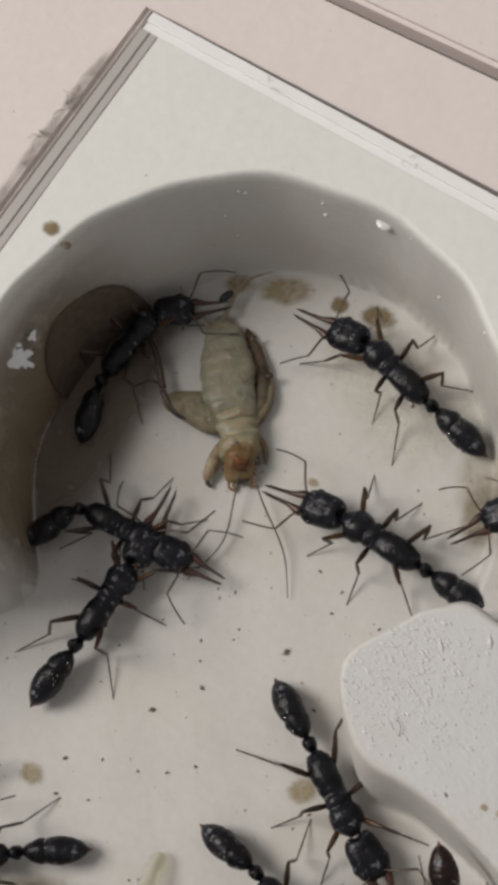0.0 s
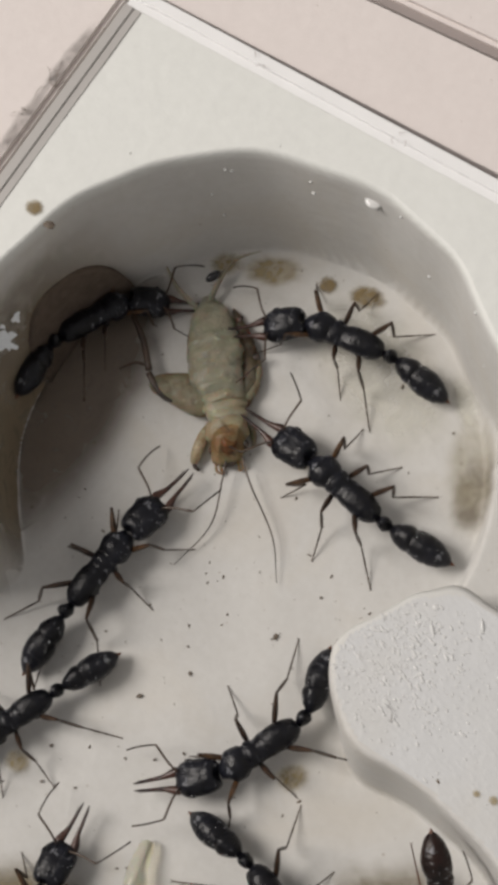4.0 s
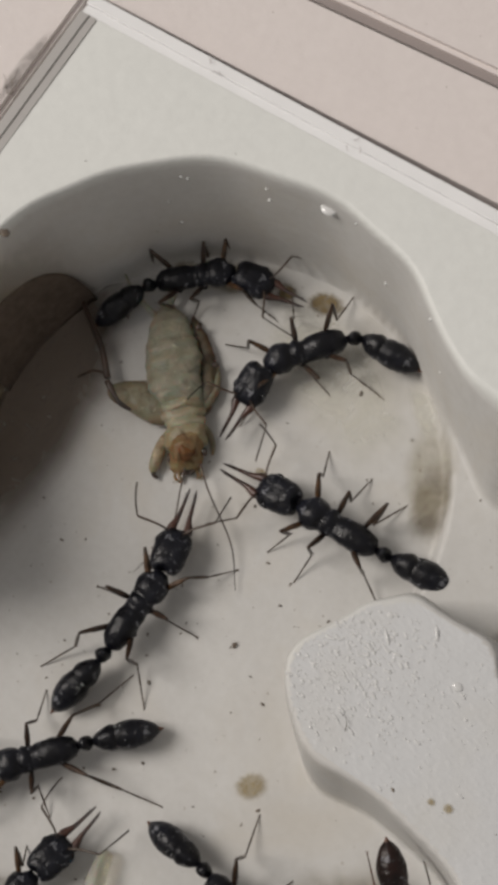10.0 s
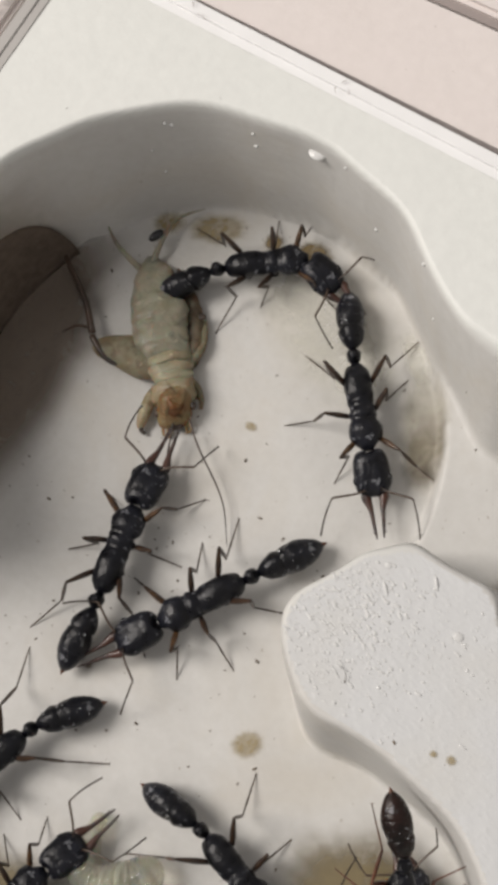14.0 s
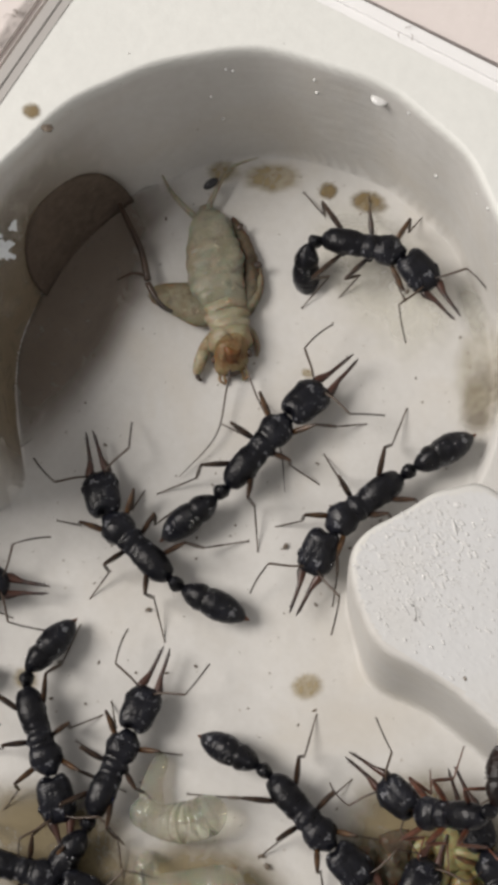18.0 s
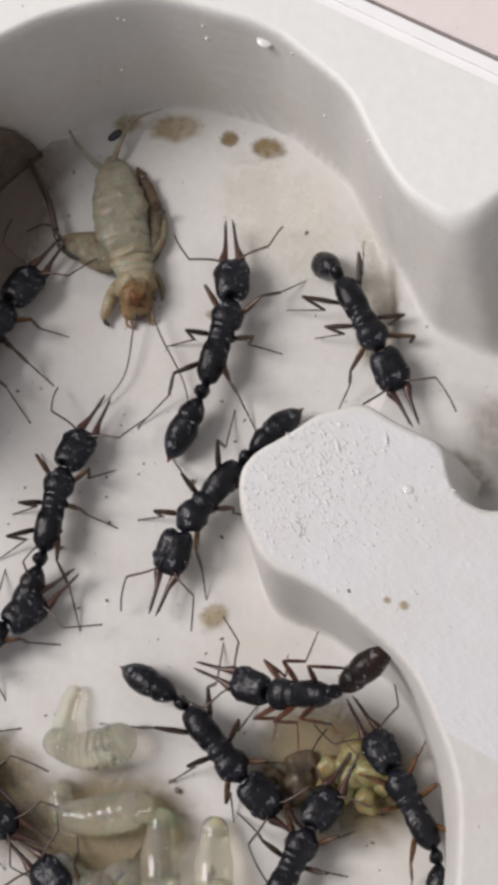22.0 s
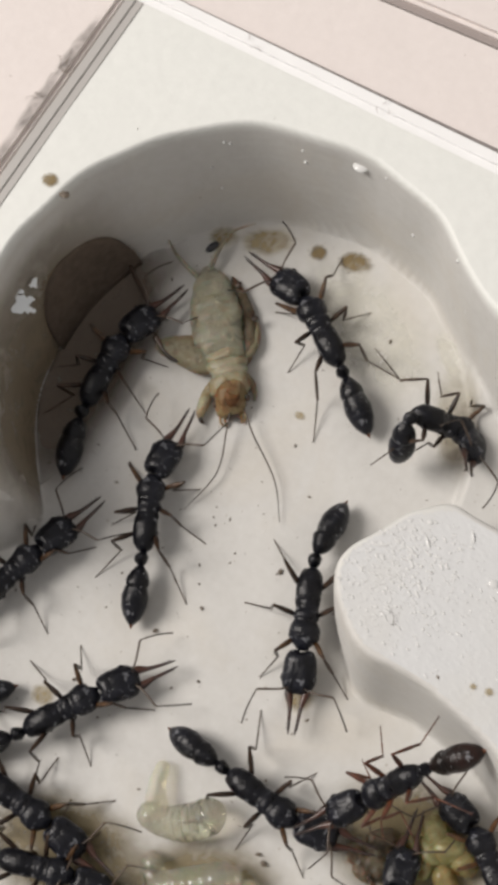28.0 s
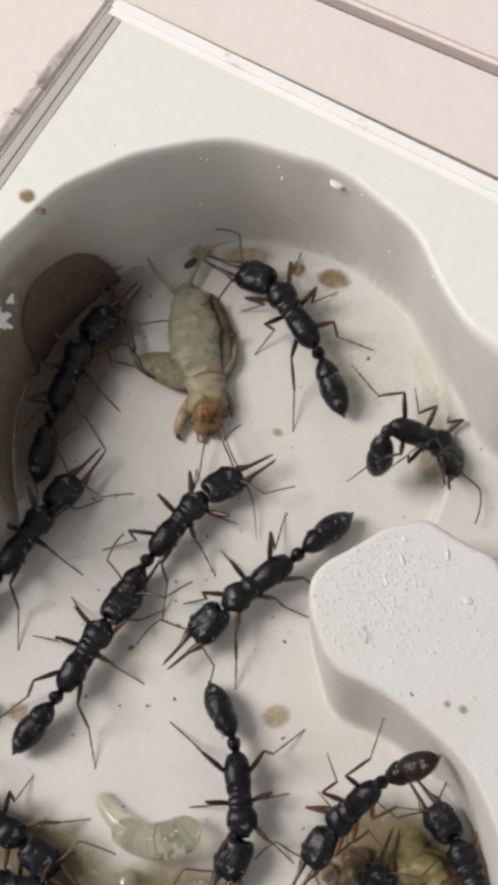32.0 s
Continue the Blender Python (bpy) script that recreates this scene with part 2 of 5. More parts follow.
AMBERSKIN = carcass("cricket_collar", (0.42, 0.37, 0.245), (0.32, 0.255, 0.14), (0.17, 0.11, 0.055))
TAN = carcass("cricket_head", (0.36, 0.27, 0.145), (0.235, 0.135, 0.055), (0.085, 0.045, 0.022))
FACE = carcass("cricket_face", (0.29, 0.155, 0.055), (0.20, 0.085, 0.028), (0.07, 0.032, 0.016))
BROWNLEG = leg_skin("cricket_leg", (0.070, 0.045, 0.032), (0.030, 0.022, 0.018))
GRUB = grub_skin("larva_skin")
GUT = flesh("larva_gut", (0.30, 0.29, 0.25), (0.14, 0.13, 0.11), 0.3)
YELLOW = flesh("yolk", (0.58, 0.53, 0.27), (0.34, 0.28, 0.12), 0.25, 0.002, 0.45, 0.35)
STAIN = stain_skin("stain", (0.27, 0.19, 0.075), 1.0, 0.15, 0.55)
STAIN_PALE = stain_skin("stain_pale", (0.43, 0.33, 0.15), 0.75, 0.15, 0.6)
STAIN_FAINT = stain_skin("stain_faint", (0.55, 0.48, 0.31), 0.42, 0.1, 0.7)
FLOOR_LIGHT = stain_skin("floor_light", (0.96, 0.935, 0.82), 0.6, 0.1, 0.7)
# brown soil tone that also carries the west wall's shadow
SOIL_SHADE = stain_skin("soil_shade", (0.225, 0.175, 0.135), 0.82, 0.0, 0.46)
WALL_SOIL_SHADE = stain_skin("wall_soil_shade", (0.30, 0.235, 0.155), 0.9, 0.05, 0.5)
WASH = stain_skin("passage_wash", (0.36, 0.31, 0.24), 0.6, 0.1, 0.6)
CRESCENT = stain_skin("edge_brown", (0.28, 0.23, 0.16), 0.62, 0.2, 0.62)
DUST_SHADE = stain_skin("board_dust_shade", (0.28, 0.25, 0.235), 0.75, 0.25, 0.75)
GRIME = stain_skin("grime", (0.255, 0.20, 0.10), 0.95, 0.12, 0.5)
GRIT = plaster("grit", (0.20, 0.16, 0.12), (0.10, 0.08, 0.065), (0.2, 0.15, 0.1), 0.5)
SCRAP = glossy("scrap", (0.86, 0.90, 0.93), 0.25)


# ---- shaping ----
def mesh(name, bm, material, smooth=True):
    bm.normal_update()
    for v in bm.verts:
        v.co *= S
    me = bpy.data.meshes.new(name)
    bmesh.ops.recalc_face_normals(bm, faces=bm.faces)
    bm.to_mesh(me)
    bm.free()
    me.materials.append(material)
    me.polygons.foreach_set("use_smooth", [smooth] * len(me.polygons))
    return me


def part(name, bm, material, parent=None, label="", smooth=True):
    ob = new(name, mesh(name, bm, material, smooth) if isinstance(bm, bmesh.types.BMesh) else bm)
    ob.parent = parent
    if label:
        tagged(ob, label)
    return ob


def at(x, y, z, rx=0, ry=0, rz=0):
    return pose(x * S, y * S, z * S, rx, ry, rz)


def skin(bm, rows):
    """Joins rings of points, each of the same count, and closes both ends."""
    loops = [[bm.verts.new(p) for p in row] for row in rows]
    n = len(loops[0])
    for a, b in zip(loops, loops[1:]):
        for i in range(n):
            bm.faces.new((a[i], a[(i + 1) % n], b[(i + 1) % n], b[i]))
    bm.faces.new(loops[0][::-1])
    bm.faces.new(loops[-1])


def hull(bm, prof, n=16, p=2.0):
    """A body along x from rows of x, half width, half height, height of its middle; p over 2 is boxier."""
    rows = []
    for x, wy, wz, zc in prof:
        row = []
        for i in range(n):
            a = 2 * math.pi * i / n
            c, s = math.cos(a), math.sin(a)
            row.append((x, wy * math.copysign(abs(c) ** (2 / p), c), zc + wz * math.copysign(abs(s) ** (2 / p), s)))
        rows.append(row)
    skin(bm, rows)


def smooth_rows(keys, steps=4):
    """More rows between the given ones, on a smooth curve."""
    k = [np.array(r, float) for r in keys]
    k = [2 * k[0] - k[1], *k, 2 * k[-1] - k[-2]]
    out = []
    for a, b, c, d in zip(k, k[1:], k[2:], k[3:]):
        for i in range(steps):
            t = i / steps
            out.append(0.5 * (2 * b + (c - a) * t + (2 * a - 5 * b + 4 * c - d) * t * t + (3 * b - a - 3 * c + d) * t**3))
    out.append(k[-2])
    return out


def tube(bm, keys, n=8, steps=4, flat=1.0):
    """A round limb through rows of x, y, z, radius."""
    pts = smooth_rows(keys, steps) if steps > 1 else [np.array(k, float) for k in keys]
    rows, side = [], None
    for i, q in enumerate(pts):
        d = Vector(pts[min(i + 1, len(pts) - 1)][:3] - pts[max(i - 1, 0)][:3]).normalized()
        if side is None:
            side = d.cross(Vector((0, 0, 1)) if abs(d.z) < 0.9 else Vector((1, 0, 0))).normalized()
        side = (side - d * side.dot(d)).normalized()
        up = side.cross(d)
        r = max(q[3], 0.004)
        c = Vector(q[:3])
        rows.append([c + side * (math.cos(2 * math.pi * j / n) * r) + up * (math.sin(2 * math.pi * j / n) * r * flat) for j in range(n)])
    skin(bm, rows)


def egg(bm, c, r, n=12, turn=None):
    m = Matrix.Translation(c) @ (turn or Matrix()) @ Matrix.Diagonal((*r, 1))
    bmesh.ops.create_uvsphere(bm, u_segments=n, v_segments=n * 2 // 3, radius=1, matrix=m)


def scatter(name, places, n=8):
    """One mesh of many small low balls, each from a matrix."""
    base = bmesh.new()
    bmesh.ops.create_uvsphere(base, u_segments=n, v_segments=max(4, n * 2 // 3), radius=1)
    base.verts.index_update()
    verts = np.array([(*v.co, 1.0) for v in base.verts])
    faces = [[v.index for v in f.verts] for f in base.faces]
    base.free()
    co = np.vstack([(verts @ np.array(m).T)[:, :3] for m in places]) * S
    me = bpy.data.meshes.new(name)
    me.from_pydata(co.tolist(), [], [[i + k * len(verts) for i in f] for k in range(len(places)) for f in faces])
    me.polygons.foreach_set("use_smooth", [True] * len(me.polygons))
    return me


def box(bm, lo, hi, bevel=0.0):
    c, d = [(a + b) / 2 for a, b in zip(lo, hi)], [b - a for a, b in zip(lo, hi)]
    made = bmesh.ops.create_cube(bm, size=1, matrix=Matrix.Translation(c) @ Matrix.Diagonal((*d, 1)))
    if bevel:
        edges = list({e for v in made["verts"] for e in v.link_edges})
        bmesh.ops.bevel(bm, geom=edges, offset=bevel, segments=2, affect="EDGES")


# ---- the carved plaster nest ----
def soft_min(a, b, k):
    h = np.clip(0.5 + 0.5 * (b - a) / k, 0, 1)
    return b + (a - b) * h - k * h * (1 - h)


def disc(x, y, cx, cy, r):
    return np.hypot(x - cx, y - cy) - r


def capsule(x, y, ax, ay, bx, by, r):
    dx, dy = bx - ax, by - ay
    t = np.clip(((x - ax) * dx + (y - ay) * dy) / (dx * dx + dy * dy), 0, 1)
    return np.hypot(x - ax - t * dx, y - ay - t * dy) - r


def ease(v, lo, hi):
    t = np.clip((v - lo) / (hi - lo), 0, 1)
    return t * t * (3 - 2 * t)


TONGUE = [(33.3, -28.6), (32.9, -26.6), (35.5, -22.1), (38.6, -21.4), (70.0, -20.9), (70.0, -30.6), (38.0, -31.0), (35.3, -30.5)]


def tongue(x, y):
    """Signed distance to the foot of the blunt tongue: a softened polygon."""
    out = None
    for (ax, ay), (bx, by) in zip(TONGUE, TONGUE[1:] + TONGUE[:1]):
        n = math.hypot(bx - ax, by - ay)
        side = ((x - ax) * (by - ay) - (y - ay) * (bx - ax)) / n
        out = -side if out is None else -soft_min(-out, side, 0.9)
    return out - 0.45


def rim(x, y):
    """Signed distance to the foot of the carved walls: below zero over the chamber floors. Second: the same for the main chamber alone, then for the rest."""
    main = disc(x, y, 20.0, -20.5, 16.0)
    rest = soft_min(disc(x, y, 40.5, -45.0, 13.6), disc(x, y, 14.8, -48.5, 13.2), 2.0)
    rest = soft_min(rest, disc(x, y, 24.0, -38.5, 14.0), 2.0)
    rest = soft_min(rest, disc(x, y, 28.0, -49.0, 11.0), 2.0)
    d = soft_min(main, rest, 1.2)
    passage = soft_min(disc(x, y, 46.0, -10.0, 8.6), capsule(x, y, 30.0, -15.0, 60.0, -15.0, 5.4), 2.0)
    d = soft_min(d, passage, 1.5)
    d = -soft_min(-d, tongue(x, y), 0.8)
    d = soft_min(d, disc(x, y, 44.8, -20.5, 1.9), 1.2)  # a notch worn into the tongue's side
    wobble = 0.12 * np.sin(x * 0.9 + 1.3 * np.sin(y * 0.5)) + 0.10 * np.sin(y * 1.1 + x * 0.35)
    return d + wobble * 0.7, main, rest


def height(x, y):
    """The height of the carved block: lobed chambers with steep walls, a tongue between them, and a raised passage to the east."""
    d, main, rest = rim(x, y)
    w = 0.72 + 2.6 * ease(x, 31.5, 36.5) * ease(y, -16.5, -13.0)
    t = np.clip((d + w) / (w + 0.62), 0, 1)
    wall = (1 - (1 - t) ** 1.7 * (1 + 0.3 * t)) * ease(t, -0.02, 0.24)
    step = 1.7 * ease(main, -1.0, -0.2) * ease(rest, 0.5, 3.0) * ease(x, 26, 29)
    base = step + 0.05 * np.sin(x * 0.8) * np.sin(y * 0.7 + 1)
    top = H + 0.02 * np.sin(x * 0.35 + 2) * np.sin(y * 0.42)
    return base + (top - base) * wall


def nest_block():
    wide, deep, cell = 72.0, 72.0, 0.16
    xs, ys = np.arange(1.24, wide, cell), np.arange(-deep, -1.15, cell)
    gx, gy = np.meshgrid(xs, ys)
    gz = height(gx, gy)
    nx, ny = len(xs), len(ys)
    co = np.stack([gx, gy, gz], -1).reshape(-1, 3)
    i = np.arange(nx * ny).reshape(ny, nx)
    a, b, c, d = (q.ravel() for q in (i[:-1, :-1], i[:-1, 1:], i[1:, 1:], i[1:, :-1]))
    dist = rim(co[:, 0], co[:, 1])[0]

    tris = np.stack([a, b, c, d], -1)
    far = dist[tris].mean(1)
    tip = ((co[:, 0] > 32) & (co[:, 0] < 60) & (co[:, 1] > -34) & (co[:, 1] < -19))[tris].all(1)
    edge = [*i[0, :], *i[1:, -1], *i[-1, -2::-1], *i[-2:0:-1, 0]]
    low = len(co)
    foot = co[edge].copy()
    foot[:, 2] = -1.95
    n = len(edge)
    skirt = [[edge[k], low + k, low + (k + 1) % n, edge[(k + 1) % n]] for k in range(n)] + [[low + k for k in range(n)][::-1]]
    v = np.vstack([co, foot])
    sets = {"floor": tris[far < -0.85].tolist(), "wall_chamber": tris[(far >= -0.85) & (far <= 0.8)].tolist() + skirt, "wall_top": tris[(far > 0.8) & ~tip].tolist(), "tongue": tris[(far > 0.8) & tip].tolist()}
    labels = {"floor": ("stained plaster floor of the ant chambers", "floor"), "wall_chamber": ("steep carved plaster wall of the ant chambers", "wall"),
              "tongue": ("wet rippled plaster top of the blunt tongue", "tongue"), "wall_top": ("smooth white plaster top of the nest block", "block")}
    for key, faces in sets.items():
        used = sorted({k for f in faces for k in f})
        remap = {k: j for j, k in enumerate(used)}
        piece = bpy.data.meshes.new(key)
        piece.from_pydata((v[used] * S).tolist(), [], [[remap[k] for k in f] for f in faces])
        piece.polygons.foreach_set("use_smooth", [True] * len(piece.polygons))
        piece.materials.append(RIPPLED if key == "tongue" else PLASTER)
        ob = new(key, piece)
        tagged(ob, *labels[key], kind="structure")


nest_block()


def frame_sides():
    """Thin clear sides of the box that the plaster was cast in; each of two sheets with a bright seam."""
    for k, (x0, y0, x1, y1) in enumerate(((0.0, -1.3, 73.3, 0.0), (0.0, -73.3, 1.3, -1.304), (1.304, -73.3, 73.3, -72.004), (72.004, -72.0, 73.3, -1.304))):
        root = new("acrylic_side")
        tagged(root, "clear acrylic side sheet of the nest box", "panel", "acrylic sides of the nest box", "structure")
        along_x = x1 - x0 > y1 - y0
        # west and east sheets take the copy with painted shade
        clear = ACRYLIC if along_x else ACRYLIC_SHADED
        for j, (a, b, h) in enumerate(((0.0, 0.70, 0.14), (0.703, 1.3, -0.06 if along_x else 0.06))):
            bm = bmesh.new()
            if along_x:
                lo, hi = (x0, y1 - b, -1.97), (x1, y1 - a, H + h)
            else:
                lo, hi = (x0 + a, y0, -1.97), (x0 + b, y1, H + h)
            box(bm, lo, hi, 0.05)
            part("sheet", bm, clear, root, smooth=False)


frame_sides()


def boards():
    """Pale table boards: the nest stands in a cut-out of the first, on a plate, with a narrow dark slot round it."""
    top, low = 11.2, -10.0
    hole = [(-0.95, 0.8), (74.2, 0.8), (74.2, -74.2), (-0.95, -74.2)]
    rims = [(-900, -900 * 0.033 + 6.4), (900, 900 * 0.033 + 6.4), (900, -900), (-900, -900)]
    bm = bmesh.new()
    outer = [[bm.verts.new((x, y, z)) for x, y in rims] for z in (top, low)]
    inner = [[bm.verts.new((x, y, z)) for x, y in hole] for z in (top, low)]
    for k in range(4):
        j = (k + 1) % 4
        for level in (0, 1):
            bm.faces.new((outer[level][k], outer[level][j], inner[level][j], inner[level][k]))
        bm.faces.new((outer[0][k], outer[0][j], outer[1][j], outer[1][k]))
        bm.faces.new((inner[0][k], inner[0][j], inner[1][j], inner[1][k]))
    edge = [e for e in bm.edges if all(v in outer[0] or v in inner[0] for v in e.verts) and (all(v in outer[0] for v in e.verts) or all(v in inner[0] for v in e.verts))]
    bmesh.ops.bevel(bm, geom=edge, offset=0.3, segments=2, affect="EDGES")
    tagged(part("table_board", bm, BOARD, smooth=False), "pale pinkish matt table board round the nest", "board", "table boards", "structure")
    bm = bmesh.new()
    box(bm, (-900, 7.0, low), (900, 1800, top), 0.3)
    ob = part("table_board", bm, BOARD, smooth=False)
    ob.matrix_world = at(0, 0, 0, 0, 0, math.degrees(math.atan(0.033)))
    tagged(ob, "pale pinkish matt table board beyond the seam", "board", "table boards", "structure")
    for lo, hi, name, label, m in (((-899, 5.4, -9), (899, 7.4, 10.7), "seam", "grey sunken seam between two table boards", SEAM), ((-4, -78, -9.9), (78, 4, -2.0), "base_plate", "pale plate under the nest block", BOARD)):
        bm = bmesh.new()
        box(bm, lo, hi)
        ob = part(name, bm, m, smooth=False)
        if name == "seam":
            ob.matrix_world = at(0, 0, 0, 0, 0, math.degrees(math.atan(0.033)))
        tagged(ob, label, name.replace("_", " "), kind="structure")


boards()

def tunnel_shade_plug():
    """Soil-brown plug added as the arched tunnel mouth's shade, flush with the west wall."""
    bm = bmesh.new()
    n, rings = 48, 14
    rows = []
    for r in range(rings + 1):
        row = []
        for j in range(n + 1):
            u, q = math.pi * j / n, r / rings
            side, z = -4.6 * q * math.cos(u), 6.6 * q * math.sin(u) ** 0.8
            ang = radians(171) + side / 16.0
            lump = 0.22 * noise.noise(Vector((side * 0.7, z * 0.7, 3.1))) + 0.10 * noise.noise(Vector((side * 2.1, z * 2.1, 0.4)))
            rad = 14.9 + 0.11 * z + 0.4 * lump * (1 - q**6)
            row.append(bm.verts.new((20.0 + rad * math.cos(ang), -20.5 + rad * math.sin(ang), z)))
        rows.append(row)
    for p, q in zip(rows, rows[1:]):
        for j in range(n):
            bm.faces.new((p[j], p[j + 1], q[j + 1], q[j]))
    bmesh.ops.remove_doubles(bm, verts=bm.verts, dist=1e-5)
    back = bmesh.ops.extrude_face_region(bm, geom=list(bm.faces))
    for e in back["geom"]:
        if isinstance(e, bmesh.types.BMVert):
            e.co += Vector((-3.0, 0.3, 0))
    tagged(part("tunnel_shade_plug", bm, TUNNEL_SHADE), "dark brown plug added as the tunnel mouth's shade", "soil")


tunnel_shade_plug()


# ---- ants ----
BODY_Z = 1.8
HIPS = {"front": (1.75, 0.46, -0.5), "middle": (0.45, 0.52, -0.52), "hind": (-1.25, 0.54, -0.5)}
BONES = {"front": (2.2, 1.8, 1.9), "middle": (2.1, 1.9, 2.1), "hind": (2.8, 2.6, 2.7)}
RESTS = {"front": (4.3, 3.0), "middle": (0.2, 4.1), "hind": (-4.7, 3.9)}
ANT = {}


def limb(length, r0, r1, r2, name, material, spur=0.0, n=8):
    bm = bmesh.new()
    tube(bm, [(0, 0, 0, r0 * 0.7), (length * 0.12, 0, 0, r0), (length * 0.5, 0, 0, r1), (length * 0.9, 0, 0, r2), (length, 0, 0, r2 * 0.8)], n, 3)
    if spur:
        tube(bm, [(length * 0.94, 0, -0.02, 0.03), (length * 1.06, 0.1, -0.16, 0.006)], 5, 1)
    return mesh(name, bm, material)


def lumpy(bm, amount):
    bm.normal_update()
    for v in bm.verts:
        v.co += v.normal * amount * (noise.noise(v.co * 2.3) + 0.5 * noise.noise(v.co * 6.1))


def ant_meshes():
    bm = bmesh.new()
    hull(bm, smooth_rows([(-2.75, 0.28, 0.26, -0.2), (-2.5, 0.60, 0.54, -0.08), (-1.9, 0.82, 0.74, 0.02), (-1.1, 0.87, 0.76, 0.10), (-0.45, 0.81, 0.68, 0.06), (-0.05, 0.72, 0.58, 0.0),
                          (0.25, 0.78, 0.64, 0.03), (0.6, 0.82, 0.68, 0.06), (0.85, 0.80, 0.63, 0.04), (1.2, 0.96, 0.76, 0.03), (1.65, 1.04, 0.82, 0.02), (2.1, 0.92, 0.72, -0.02), (2.45, 0.56, 0.48, -0.08), (2.75, 0.32, 0.28, -0.1)], 3), 18, 2.1)
    for side in (-1, 1):
        for x, y, z in HIPS.values():
            tube(bm, [(x - 0.05, side * y * 0.5, z + 0.3, 0.2), (x, side * (y + 0.02), z, 0.25), (x + 0.06, side * (y + 0.14), z - 0.16, 0.13)], 8, 2)
    lumpy(bm, 0.09)
    ANT["mesosoma"] = mesh("mesosoma", bm, BLACK)
    bm = bmesh.new()
    hull(bm, smooth_rows([(0.16, 0.17, 0.17, -0.15), (-0.1, 0.24, 0.24, -0.1), (-0.35, 0.42, 0.52, 0.08), (-0.62, 0.46, 0.58, 0.1), (-0.85, 0.38, 0.42, 0.0), (-1.0, 0.22, 0.22, -0.08), (-1.16, 0.18, 0.18, -0.1)], 3), 14)
    lumpy(bm, 0.06)
    ANT["petiole"] = mesh("petiole", bm, BLACK)
    bm = bmesh.new()
    hull(bm, smooth_rows([(0.12, 0.16, 0.16, -0.02), (-0.08, 0.36, 0.38, 0), (-0.4, 0.60, 0.62, 0.02), (-0.9, 0.78, 0.80, 0.03), (-1.22, 0.80, 0.82, 0.02), (-1.36, 0.735, 0.755, 0.0), (-1.52, 0.80, 0.82, 0),
                          (-2.0, 0.90, 0.92, -0.02), (-2.5, 0.89, 0.91, -0.05), (-2.64, 0.84, 0.86, -0.07), (-2.76, 0.84, 0.86, -0.09), (-3.15, 0.72, 0.73, -0.14), (-3.24, 0.665, 0.675, -0.16), (-3.34, 0.64, 0.65, -0.18), (-3.7, 0.43, 0.43, -0.25), (-3.98, 0.14, 0.14, -0.30)], 3), 20)
    lumpy(bm, 0.045)
    ANT["gaster"] = mesh("gaster", bm, BLACK)
    rnd = random.Random(21)
    bm = bmesh.new()
    for k in range(26):  # fine drops clinging to the back
        x, u = -rnd.uniform(0.4, 3.2), rnd.uniform(-0.9, 0.9)
        w = 0.74 if x > -1.3 else 0.89 - 0.27 * float(ease(-x, 2.4, 3.4))
        r = rnd.uniform(0.025, 0.075)
        egg(bm, (x, w * math.sin(u), w * math.cos(u) - 0.06 * float(ease(-x, 2.0, 3.4))), (r, r, r * 0.7), 8)
    ANT["drops"] = mesh("drops", bm, DROP)
    bm = bmesh.new()
    tube(bm, [(-3.8, 0, -0.26, 0.22), (-4.05, 0, -0.32, 0.12), (-4.25, 0, -0.33, 0.02)], 8, 3)
    ANT["sting"] = mesh("sting", bm, STING)
    bm = bmesh.new()
    hull(bm, smooth_rows([(-0.12, 0.22, 0.22, -0.08), (-0.02, 0.50, 0.40, -0.02), (0.22, 0.86, 0.62, 0.02), (0.7, 1.04, 0.74, 0.05), (1.35, 1.10, 0.76, 0.06), (1.95, 1.13, 0.68, 0.03), (2.4, 1.02, 0.54, -0.03), (2.7, 0.74, 0.40, -0.08), (2.86, 0.46, 0.26, -0.12)], 3), 24, 2.15)
    for v in bm.verts:  # the notch at the back of the head and the furrow between the feelers
        v.co.x += 0.34 * math.exp(-((v.co.y / 0.36) ** 2)) * (1 - float(ease(v.co.x, -0.1, 0.6)))
        if v.co.z > 0:
            v.co.z -= 0.14 * math.exp(-((v.co.y / 0.16) ** 2)) * float(ease(v.co.x, 0.5, 1.6))
    for side in (-1, 1):  # the ridge that carries the feelers
        tube(bm, [(1.7, side * 0.28, 0.62, 0.05), (2.2, side * 0.38, 0.54, 0.11), (2.65, side * 0.40, 0.30, 0.08)], 6, 3)
    lumpy(bm, 0.045)
    ANT["head"] = mesh("head", bm, BLACK)
    bm = bmesh.new()
    egg(bm, (0, 0, 0), (0.28, 0.15, 0.24), 14)
    ANT["eye"] = mesh("eye", bm, EYE)
    for side, name in ((1, "left_mandible"), (-1, "right_mandible")):
        bm = bmesh.new()
        tube(bm, [(-0.3, side * 0.06, 0, 0.22), (0.1, side * 0.14, 0, 0.30), (0.45, side * 0.06, 0.02, 0.25), (0.95, side * -0.06, 0.06, 0.155), (1.7, side * -0.13, 0.12, 0.115), (2.4, side * -0.20, 0.24, 0.085), (2.75, side * -0.24, 0.34, 0.03)], 8, 3, 0.75)
        for k in range(8):  # teeth along the inner edge
            x = 0.6 + 0.25 * k
            tube(bm, [(x, side * -0.04, 0.05 + 0.035 * k, 0.045), (x + 0.05, side * (-0.19 - 0.012 * k), 0.05 + 0.035 * k, 0.008)], 4, 1)
        ANT[name] = mesh(name, bm, JAW)
